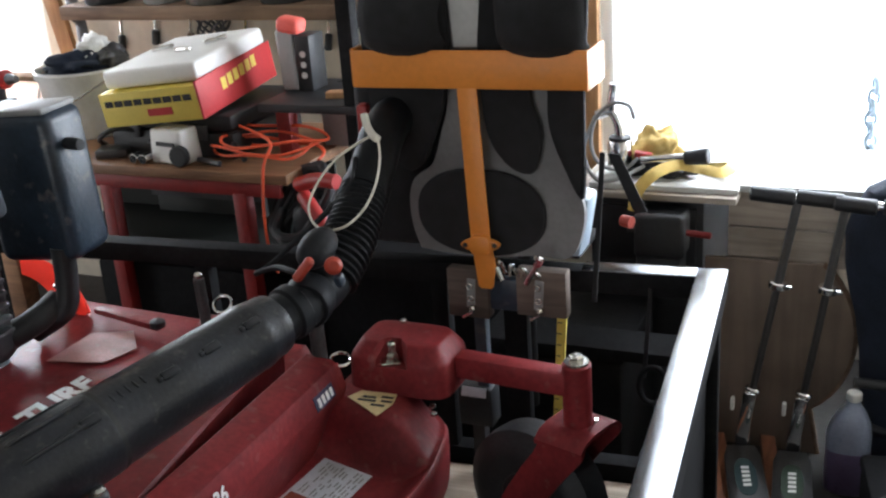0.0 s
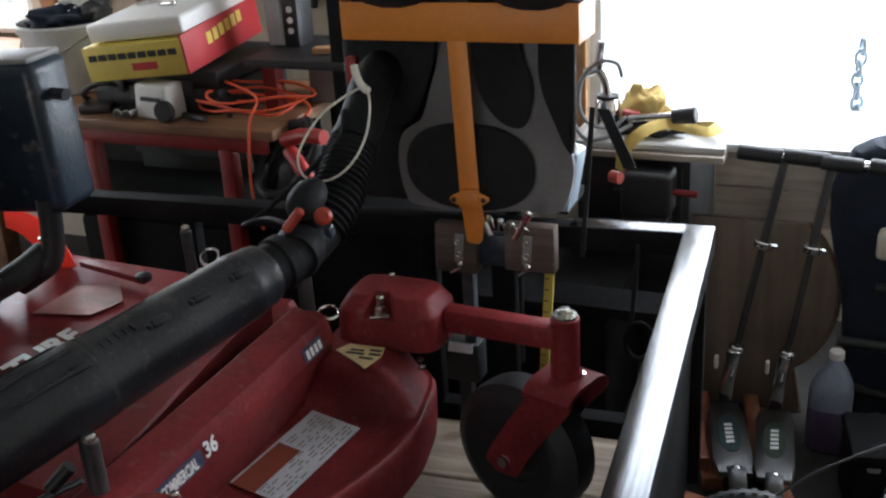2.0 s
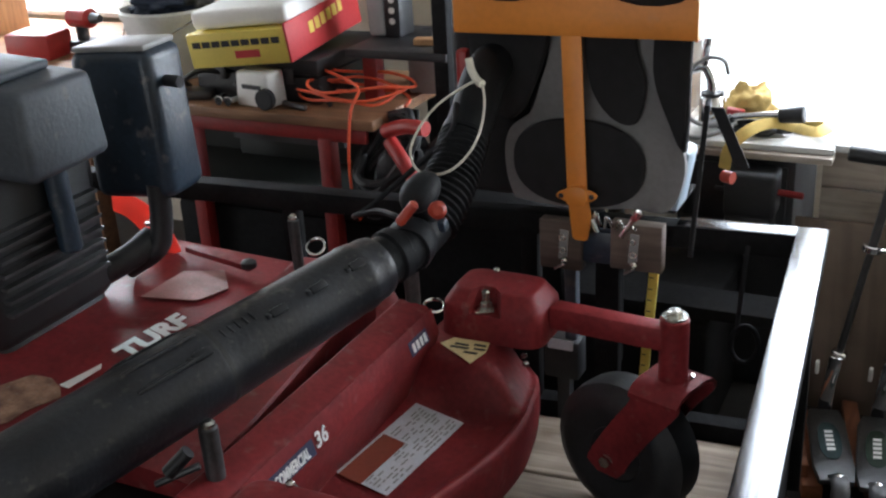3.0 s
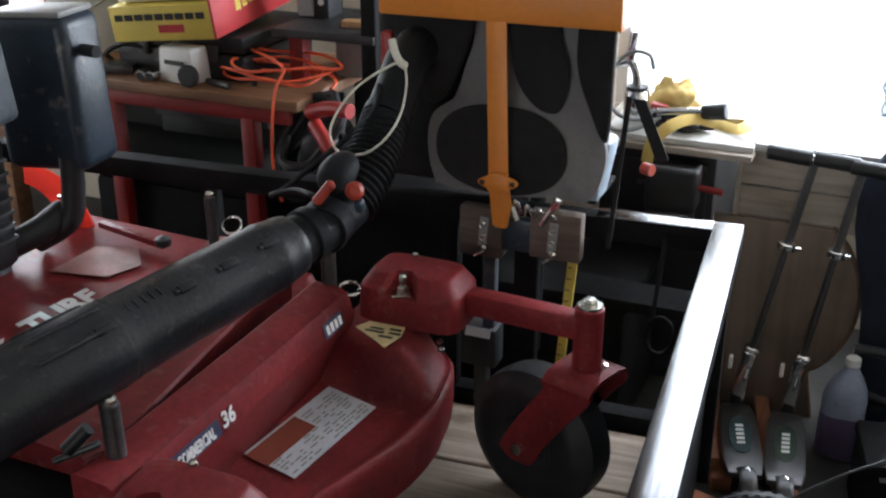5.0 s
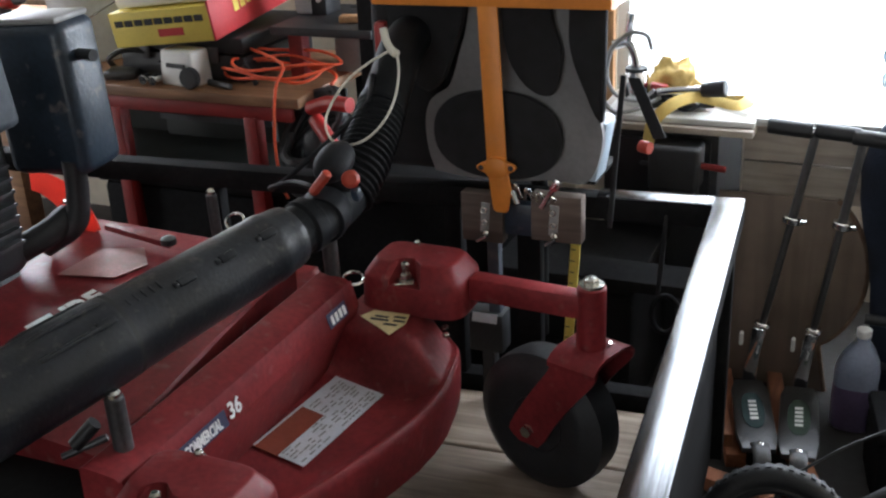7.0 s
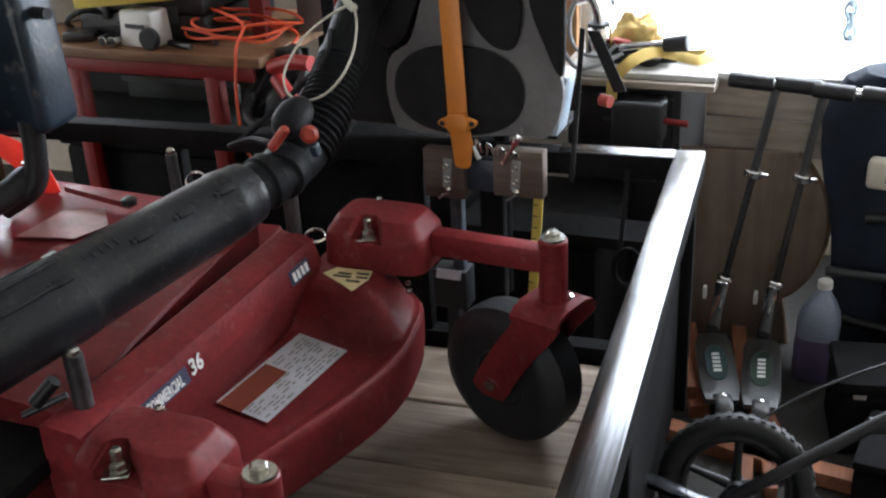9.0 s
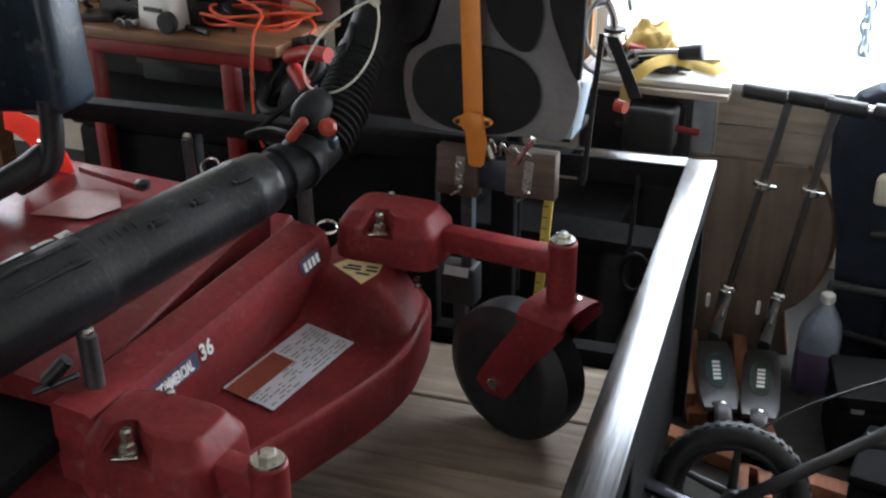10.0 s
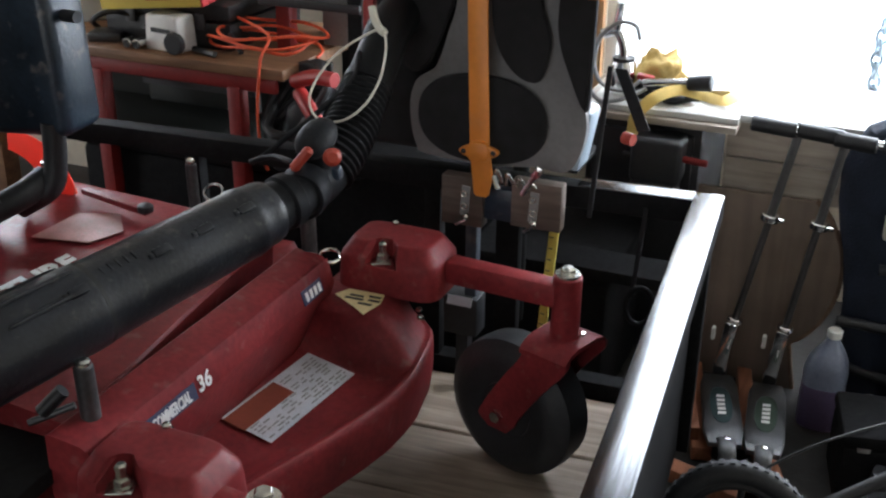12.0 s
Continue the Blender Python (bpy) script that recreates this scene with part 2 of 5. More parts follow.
def along(p0, p1):
    d = Vector(p1) - Vector(p0)
    return Matrix.Translation(p0) @ d.to_track_quat("Z", "Y").to_matrix().to_4x4(), d.length


def lathe(profile, m=None, n=24, bm=None):
    """A turned body: (radius, height) pairs from one end to the other."""
    tmp = bmesh.new()
    rings = []
    for r, z in profile:
        rings.append([tmp.verts.new((max(r, 1e-5) * math.cos(2 * math.pi * i / n), max(r, 1e-5) * math.sin(2 * math.pi * i / n), z)) for i in range(n)])
    for a, b in zip(rings, rings[1:]):
        for i in range(n):
            tmp.faces.new((a[i], a[(i + 1) % n], b[(i + 1) % n], b[i]))
    tmp.faces.new(rings[0][::-1])
    tmp.faces.new(rings[-1])
    bmesh.ops.recalc_face_normals(tmp, faces=tmp.faces[:])
    return merge(bm if bm is not None else bmesh.new(), tmp, m)


def rod(p0, p1, r, r1=None, n=16, bm=None, bev=0.0):
    m, h = along(p0, p1)
    r1 = r if r1 is None else r1
    prof = [(r - bev, 0), (r, bev), (r1, h - bev), (r1 - bev, h)] if bev else [(r, 0), (r1, h)]
    return lathe(prof, m, n, bm)


def curve_points(pts, k=8, closed=False):
    """A smooth line through the given places."""
    pts = [Vector(p) for p in pts]
    c = len(pts)
    out = []
    for i in range(c if closed else c - 1):
        a, b = pts[i], pts[(i + 1) % c]
        z = pts[(i - 1) % c] if closed or i else a + (a - b)
        d = pts[(i + 2) % c] if closed or i + 2 < c else b + (b - a)
        for j in range(k):
            u = j / k
            out.append(0.5 * ((2 * a) + (b - z) * u + (2 * z - 5 * a + 4 * b - d) * u * u + (3 * a - z - 3 * b + d) * u ** 3))
    return out if closed else out + [pts[-1]]


def sweep(pts, r, n=10, radii=None, closed=False, bm=None, flat=1.0, up=(0, 0, 1)):
    """A tube along a line; radii may change on the way; flat squashes its section."""
    tmp = bmesh.new()
    pts = [Vector(p) for p in pts]
    c = len(pts)
    rings, side = [], None
    for i, p in enumerate(pts):
        d = ((pts[(i + 1) % c] if closed or i + 1 < c else p) - (pts[i - 1] if closed or i else p)).normalized()
        ref = Vector(up) if side is None else side.cross(d) * -1
        if side is None:
            side = d.cross(ref)
            if side.length < 1e-4:
                side = d.cross(Vector((1, 0, 0)))
        side = (side - d * side.dot(d)).normalized()
        top = side.cross(d)
        q = radii[i] if radii else r
        rings.append([tmp.verts.new(p + side * q * math.cos(2 * math.pi * j / n) + top * q * flat * math.sin(2 * math.pi * j / n)) for j in range(n)])
    for i in range(c if closed else c - 1):
        a, b = rings[i], rings[(i + 1) % c]
        for j in range(n):
            tmp.faces.new((a[j], a[(j + 1) % n], b[(j + 1) % n], b[j]))
    if not closed:
        tmp.faces.new(rings[0][::-1])
        tmp.faces.new(rings[-1])
    bmesh.ops.recalc_face_normals(tmp, faces=tmp.faces[:])
    return merge(bm if bm is not None else bmesh.new(), tmp)


def slab(outline, thick, m, bev=0.0, seg=2, bm=None):
    """A flat outline in the x-y plane of m, made thick along its z."""
    tmp = bmesh.new()
    f = tmp.faces.new([tmp.verts.new((x, y, 0)) for x, y in outline])
    got = bmesh.ops.extrude_face_region(tmp, geom=[f])
    bmesh.ops.translate(tmp, verts=[g for g in got["geom"] if isinstance(g, bmesh.types.BMVert)], vec=(0, 0, thick))
    bmesh.ops.recalc_face_normals(tmp, faces=tmp.faces[:])
    if bev:
        sharp = [e for e in tmp.edges if len(e.link_faces) == 2 and e.calc_face_angle(0) > 0.7]
        bmesh.ops.bevel(tmp, geom=sharp, offset=bev, segments=seg, profile=0.5, affect="EDGES")
    return merge(bm if bm is not None else bmesh.new(), tmp, m)


def loft(rings, bm=None, caps=True):
    tmp = bmesh.new()
    rows = [[tmp.verts.new(p) for p in r] for r in rings]
    n = len(rows[0])
    for a, b in zip(rows, rows[1:]):
        for j in range(n):
            tmp.faces.new((a[j], a[(j + 1) % n], b[(j + 1) % n], b[j]))
    if caps:
        tmp.faces.new(rows[0][::-1])
        tmp.faces.new(rows[-1])
    bmesh.ops.recalc_face_normals(tmp, faces=tmp.faces[:])
    return merge(bm if bm is not None else bmesh.new(), tmp)


def oval(cx, cy, a, b, n=28, p=2.0):
    """A rounded outline: p 2 is an ellipse, more is squarer."""
    out = []
    for i in range(n):
        t = 2 * math.pi * i / n
        c, s = math.cos(t), math.sin(t)
        out.append((cx + a * math.copysign(abs(c) ** (2 / p), c), cy + b * math.copysign(abs(s) ** (2 / p), s)))
    return out


def spot(ob):
    m = ob.matrix_basis.copy()
    while ob.parent:
        ob = ob.parent
        m = ob.matrix_basis @ m
    return m


def finish(ob, bm, material, smooth=0.6):
    bm.to_mesh(ob.data)
    bm.free()
    ob.data.materials.append(material)
    ob.data.polygons.foreach_set("use_smooth", [True] * len(ob.data.polygons))
    ob.data.set_sharp_from_angle(angle=smooth)
    return ob


def part(name, bm, material, parent, label="", local=False):
    """One mesh under a thing or part; its shape is given in the world unless local."""
    if not local:
        bmesh.ops.transform(bm, matrix=spot(parent).inverted(), verts=bm.verts)
    ob = finish(new(name, bpy.data.meshes.new(name)), bm, material)
    ob.parent = parent
    return tagged(ob, label)


def thing(name, at, label, category, group="", rz=0.0):
    ob = new(name)
    ob.empty_display_size = 0.05
    ob.matrix_basis = pose(*at, 0, 0, rz)
    return tagged(ob, label, category, group)


def solid(name, bm, material, label, category="", group="", kind="", at=None):
    """A thing that is one mesh, its origin at its base."""
    zs = [v.co.z for v in bm.verts]
    at = at or (sum(v.co.x for v in bm.verts) / len(zs), sum(v.co.y for v in bm.verts) / len(zs), min(zs))
    bmesh.ops.translate(bm, verts=bm.verts, vec=-Vector(at))
    ob = finish(new(name, bpy.data.meshes.new(name)), bm, material)
    ob.location = at
    return tagged(ob, label, category, group, kind)


def lettering(text, size, m, material, parent, thick=0.0006, squeeze=1.0, shear=0.0, bold=0.0):
    cu = bpy.data.curves.new("lettering", "FONT")
    cu.body, cu.size, cu.extrude, cu.shear = text, size, thick, shear
    cu.offset = bold
    cu.align_x, cu.align_y, cu.resolution_u = "CENTER", "CENTER", 3
    tmp = new("lettering_curve", cu)
    me = bpy.data.meshes.new_from_object(tmp.evaluated_get(bpy.context.evaluated_depsgraph_get()))
    bpy.data.objects.remove(tmp)
    bm = bmesh.new()
    bm.from_mesh(me)
    bpy.data.meshes.remove(me)
    bmesh.ops.scale(bm, vec=(squeeze, 1, 1), verts=bm.verts)
    bmesh.ops.transform(bm, matrix=m, verts=bm.verts)
    return part("lettering", bm, material, parent)


def facing(at, right, up):
    """The frame of a flat thing at a place, from its right and its up."""
    r = Vector(right).normalized()
    n = r.cross(Vector(up)).normalized()
    u = n.cross(r)
    m = Matrix((r, u, n)).transposed().to_4x4()
    m.translation = at
    return m


# ---- the garage ----
def wall(name, boxes, material, label):
    bm = bmesh.new()
    for c, s in boxes:
        box(c, s, bm=bm)
    return solid(name, bm, material, label, kind="structure", at=(0, 0, 0))


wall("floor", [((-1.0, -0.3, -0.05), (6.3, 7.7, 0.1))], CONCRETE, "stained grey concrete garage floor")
wall("ceiling", [((-1.0, -0.3, 2.65), (6.3, 7.7, 0.1))], CEIL, "dull grey-brown boarded garage ceiling")
# north wall with the large and the small window opening
wall("wall_north", [
    ((-2.4425, 3.475, 2.3), (3.415, 0.15, 0.6)), ((0.4575, 3.475, 2.285), (2.385, 0.15, 0.63)), ((-2.4, 3.475, 0.31), (3.5, 0.15, 0.62)),
    ((0.5, 3.475, 0.31), (2.3, 0.15, 0.62)), ((-1.86, 3.475, 1.31), (2.25, 0.15, 1.38)), ((1.60, 3.475, 1.295), (0.10, 0.15, 1.35)),
    ((-3.95, 3.475, 1.31), (0.4, 0.15, 1.38)), ((-3.37, 3.475, 0.76), (0.77, 0.15, 0.28))], WALL, "cream wallboard wall with two bright windows")
wall("wall_west", [((-4.2, -1.65, 1.3), (0.1, 5.0, 2.6)), ((-4.2, 2.775, 1.3), (0.1, 1.45, 2.6)), ((-4.2, 1.45, 2.36), (0.1, 1.2, 0.48))], WALL, "cream wallboard garage wall round an added, unseen side door opening")
wall("wall_east", [((1.7, -0.3, 1.3), (0.1, 7.7, 2.6))], WALL, "cream wallboard garage wall")
wall("wall_south", [((-3.2, -4.1, 1.3), (1.9, 0.1, 2.6)), ((1.2, -4.1, 1.3), (0.9, 0.1, 2.6)), ((-0.75, -4.1, 2.35), (3.0, 0.1, 0.5))], WALL, "garage wall round an assumed, unseen open door")
wall("ground", [((0, 0, -0.16), (400, 400, 0.1))], SOIL, "pale gravel ground outside the garage")
# emissive sheet in place of the bright outdoors, so the windows burn out white
wall("backdrop", [((-0.8, 4.6, 1.4), (9, 0.02, 5))], DAYLIGHT, "glowing white sheet standing in for daylight outside the windows")


def window(name, x0, x1, z0, z1, label):
    w = tagged(new(name), label, kind="structure")
    w.location = ((x0 + x1) / 2, 3.43, z0)
    cx, cz = (x0 + x1) / 2, (z0 + z1) / 2
    for c, s in (((cx, 3.44, z0 + 0.02), (x1 - x0, 0.06, 0.04)), ((cx, 3.44, z1 - 0.02), (x1 - x0, 0.06, 0.04)),
                 ((x0 + 0.02, 3.44, cz), (0.04, 0.06, z1 - z0 - 0.08)), ((x1 - 0.02, 3.44, cz), (0.04, 0.06, z1 - z0 - 0.08))):
        part("window_frame", box(c, s, bev=0.004), WHITE, w)
    pane = part("pane", box((cx, 3.45, cz), (x1 - x0 - 0.08, 0.006, z1 - z0 - 0.08)), GLASS, w)
    pane.visible_shadow = False
    part("window_sill", box((cx, 3.38, z0 - 0.012), (x1 - x0, 0.08, 0.022), bev=0.003), WHITE, w)
    return w


window("window_1", -0.735, 1.55, 0.62, 1.97, "large white-framed window glaring with daylight")
wall("trim", [((-0.775, 3.385, 1.5), (0.075, 0.03, 1.8))], PINE, "brown pine trim board beside the large window")
left_window = window("window_2", -3.755, -2.985, 0.90, 2.0, "small white-framed window behind slatted blinds")
slat = box((0, 0, 0), (0.68, 0.045, 0.003), (58, 0, 0))
slat_mesh = bpy.data.meshes.new("slat")
slat.to_mesh(slat_mesh)
slat.free()
slat_mesh.materials.append(WHITE)
for i in range(24):
    s = new("slat", slat_mesh)
    s.parent = left_window
    s.location = (0, -0.075, 0.06 + i * 0.043)


# ---- the trailer ----
YAW = 4.0
trailer = thing("utility_trailer", (-0.139, 2.236, 0), "black steel utility trailer with worn bare top rails and plank deck", "trailer", rz=YAW)
TOP, DECK = 0.757, 0.225
W, L = 1.9, 3.2


def bar(name, c, s, material=BLACK_PAINT_SHADE, bev=0.003, label=""):
    return part(name, box(c, s, bev=bev), material, trailer, label, local=True)


bar("side_rail", (-0.032, -L / 2, TOP - 0.030), (0.064, L, 0.052))
bar("rail_top", (-0.032, -L / 2, TOP - 0.002), (0.0645, L - 0.001, 0.004), BARE, 0.0015, "worn bare-metal strip on the rail")
bar("end_rail", (-W / 2 - 0.052, -0.026, TOP - 0.030), (W - 0.104 + 0.104, 0.052, 0.052))
bar("rail_top", (-0.190, -0.026, TOP - 0.002), (0.252, 0.0525, 0.004), BARE, 0.0015, "worn bare-metal strip on the rail")
bar("side_rail", (-W - 0.078, -L / 2, TOP - 0.030), (0.052, L, 0.052))
for x in (-0.042, -W - 0.06):
    bar("side_panel", (x, -L / 2, 0.41), (0.006, L - 0.03, 0.60), bev=0.001)
    for y in (-0.026, -0.95, -2.0, -3.1):
        bar("post", (x + (0.014 if x > -1 else -0.014), y, 0.41), (0.03, 0.04, 0.60))
for x in (-0.66, -1.3):
    bar("post", (x, -0.026, 0.48), (0.04, 0.04, 0.45))
bar("lower_rail", (-W / 2 - 0.04, -0.026, 0.225), (W - 0.1, 0.05, 0.07))
for y in (-0.5, -1.5, -2.6):
    bar("cross_member", (-W / 2 - 0.04, y, 0.185), (W - 0.1, 0.05, 0.06))
part("fender", box((-0.045, 1.690, 0.248), (0.27, 0.036, 0.012), (0, 0, -19), 0.003), BARE, trailer, "bare aluminium edge strip beside the wheel")
bar("axle_beam", (-W / 2 - 0.04, -1.6, 0.12), (W + 0.1, 0.06, 0.06))
for x in (-0.045, -W - 0.06):
    t = part("tyre", lathe([(0.09, -0.06), (0.16, -0.065), (0.172, -0.04), (0.172, 0.04), (0.16, 0.065), (0.09, 0.06)], pose(x - 0.09 if x > -1 else x + 0.09, -1.6, 0.172, 0, 90, 0)), RUBBER, trailer, local=True)


# ---- the mower ----
mower = thing("commercial_mower", (-1.0, 1.4, DECK), "red commercial walk-behind mower strapped on the trailer deck", "mower")

# deck shell: stations along y, each a section from the skirt over the raised rim and the sunken pan to the back
def deck_section(y, o, h, rise):
    """o: outer edge of the rim; h: 0 in the pan, 1 on the far hump."""
    up = lambda a, b: a + (b - a) * h
    return [Vector((x, y, z)) for x, z in (
        (o - 0.030, 0.405), (o - 0.006, 0.420), (o - 0.001, 0.470), (o, 0.518), (o - 0.002, 0.528), (o - 0.008, 0.534), (o - 0.015, 0.5335), (o - 0.019, up(0.529, 0.534)), (o - 0.023, up(0.526, 0.538)),
        (o - 0.040, up(0.514, 0.560)), (o - 0.062, up(0.507, 0.592)), (o - 0.090, up(0.504, 0.610)), (min(-0.715, o - 0.10), up(0.5045, 0.615)), (min(-0.737, o - 0.11), up(0.507, 0.616)),
        (-0.862, up(0.5245, 0.618)), (-0.890, rise - 0.06), (-1.0, rise - 0.05), (-1.05, 0.60), (-1.7, 0.60), (-1.7, 0.405))]


stations = [(0.87, -0.835, 0, 0.56), (0.92, -0.805, 0, 0.60), (1.0, -0.770, 0, 0.63), (1.1, -0.728, 0, 0.63), (1.17, -0.703, 0, 0.63), (1.246, -0.677, 0, 0.63), (1.31, -0.656, 0, 0.63), (1.373, -0.637, 0, 0.63), (1.44, -0.618, 0, 0.63),
            (1.51, -0.603, 0, 0.63), (1.57, -0.598, 0, 0.63), (1.615, -0.598, 0, 0.63), (1.628, -0.599, 0.06, 0.63), (1.638, -0.600, 0.25, 0.63), (1.648, -0.601, 0.62, 0.63), (1.658, -0.603, 0.88, 0.63), (1.670, -0.605, 0.98, 0.63), (1.69, -0.609, 1, 0.63),
            (1.73, -0.616, 1, 0.63), (1.77, -0.626, 1, 0.63), (1.80, -0.640, 1, 0.62), (1.83, -0.668, 1, 0.62), (1.86, -0.708, 0.9, 0.61), (1.90, -0.765, 0.6, 0.60), (1.94, -0.83, 0.2, 0.56)]
part("deck", loft([deck_section(*s) for s in stations]), RED, mower).data.set_sharp_from_angle(angle=0.75)

# cross beam with the model lettering on its sloping front face
beam_sec = [(-0.842, 0.691), (-0.838, 0.695), (-0.824, 0.644), (-0.825, 0.638), (-0.864, 0.52), (-0.868, 0.51), (-0.91, 0.51), (-0.917, 0.600), (-0.915, 0.700), (-0.909, 0.704), (-0.850, 0.6975)]
part("beam", loft([[Vector((x, y, z)) for x, z in beam_sec] for y in (0.98, 1.0, 1.3, 1.60, 1.715)]), RED, mower)
beam_r, beam_u = (0, 1, 0), (0.03, 0, 0.17)
face_at = lambda y, z: (-0.8278 - (z - 0.660) * 0.2745, y, z)


def plate(name, at, right, up, w, h, material, parent, label="", thick=0.0012):
    """A thin flat label or plate at a place."""
    return part(name, slab([(-w / 2, -h / 2), (w / 2, -h / 2), (w / 2, h / 2), (-w / 2, h / 2)], thick, facing(at, right, up)), material, parent, label)


plate("decal_band", face_at(1.150, 0.658), beam_r, (-0.2745, 0, 1), 0.17, 0.029, BLUE_FILM, mower, "dark blue model decal")
lettering("COMMERCIAL", 0.026, facing(Vector(face_at(1.165, 0.657)) + Vector((0.0028, 0, 0)), beam_r, (-0.309, 0, 1)), LETTER, mower, squeeze=0.62, thick=0.001, shear=0.15, bold=0.0006)
lettering("36", 0.038, facing(Vector(face_at(1.258, 0.662)) + Vector((0.0028, 0, 0)), beam_r, (-0.2745, 0, 1)), LETTER, mower, shear=0.1, bold=0.0010)
plate("decal_band", face_at(1.631, 0.659), beam_r, (-0.309, 0, 1), 0.075, 0.030, BLUE_FILM, mower, "dark blue model decal")
for k in range(4):
    plate("decal_bar", Vector(face_at(1.607 + k * 0.016, 0.659)) + Vector((0.0024, 0, 0)), beam_r, (-0.309, 0, 1), 0.010, 0.018, LETTER, mower)

# warning label in the pan
LAB = Vector((-0.7925, 1.475, 0.5185))
lab_r, lab_u = Vector((0.10, 1, 0)), Vector((-1, 0.10, 0.145))
plate("warning_label", LAB, lab_r, lab_u, 0.272, 0.112, PAPER, mower, "white paper warning label with rust-brown panel")
lab_n = lab_r.cross(lab_u).normalized()
L0 = facing(LAB + lab_n * 0.0016, lab_r, lab_u)
part("label_panel", slab([(-0.14, 0.0), (0.01, 0.0), (0.01, 0.05), (-0.14, 0.05)], 0.0008, L0), BROWN_INK, mower)
rnd = random.Random(11)
for k in range(11):
    y = -0.048 + 0.0085 * k
    x = 0.018 if y > -0.004 else -0.128
    while x < 0.122:
        w = rnd.uniform(0.006, 0.026)
        if rnd.random() < 0.8:
            part("label_bar", slab([(x, y), (min(x + w, 0.128), y), (min(x + w, 0.128), y + 0.0034), (x, y + 0.0034)], 0.0005, L0), GREY, mower)
        x += w + rnd.uniform(0.003, 0.012)

# gold diamond-cut label on the far hump
dia = [(-0.060, 0.008), (0.0, -0.030), (0.030, -0.052), (0.044, 0.001), (0.037, 0.040), (-0.042, 0.040)]
D0 = facing((-0.760, 1.705, 0.6185), (1, 0.04, 0), (-0.04, 1, 0.01))
part("gold_label", slab(dia, 0.0012, D0), GOLD, mower, "gold shield label with black print")
for a, b, y in ((-0.03, 0.0, 0.012), (0.010, 0.036, 0.018), (0.015, 0.040, 0.002), (-0.035, 0.005, -0.001), (0.0, 0.03, -0.016)):
    part("label_bar", slab([(a, y), (b, y), (b, y + 0.008), (a, y + 0.008)], 0.0006, D0 @ pose(0, 0, 0.0012)), INK, mower)


def spindle_cover(cx, cy, z, hx, hy, small):
    """A chamfered red cap; a round notch opens its front edge, and a bolt stands in it."""
    w, d, r = 0.112, 0.078, 0.027
    floor = z - 0.045

    def ring(k, zz, notch=True):
        pts = []
        for x, y in oval(0, 0, w * k, d * k - (1 - k) * 0.030, 160, 5.0):
            x, y = cx + x, cy + y
            if notch and abs(x - hx) < r:
                back = hy + math.sqrt(r * r - (x - hx) ** 2)
                y = max(y, back) if y < cy else y
            pts.append(Vector((x, y, zz)))
        return pts

    c = part("spindle_cover", loft([ring(1.03, z - 0.105, False), ring(1.0, floor - 0.004, False), ring(0.995, floor, False), ring(0.995, floor), ring(0.985, z - 0.036), ring(0.965, z - 0.031), ring(0.80, z - 0.004), ring(0.775, z - 0.001), ring(0.74, z), ring(0.60, z)]), RED, mower)
    part("clip", box((hx - 0.002, hy - 0.004, floor + 0.004), (0.040, 0.030, 0.004), (0, 0, 25), 0.001), STEEL, c)
    part("washer", rod((hx, hy, floor + 0.006), (hx, hy, floor + 0.010), 0.0165, n=20), STEEL, c)
    part("bolt", lathe([(0.0135, 0), (0.0135, 0.010), (0.0115, 0.013), (0.0085, 0.0135), (0.0085, 0.026), (0.0095, 0.027), (0.0095, 0.033), (0.006, 0.037)], pose(hx, hy, floor + 0.010), 6), STEEL, c)
    part("bolt", lathe([(0.011, 0), (0.011, 0.003), (0.0075, 0.004), (0.0075, 0.010), (0.004, 0.014)], pose(small[0], small[1], z - 0.006), 8), STEEL, c)
    return c


spindle_cover(-0.733, 1.832, 0.719, -0.745, 1.780, (-0.762, 1.880))
spindle_cover(-0.742, 1.022, 0.700, -0.768, 0.968, (-0.765, 1.074))


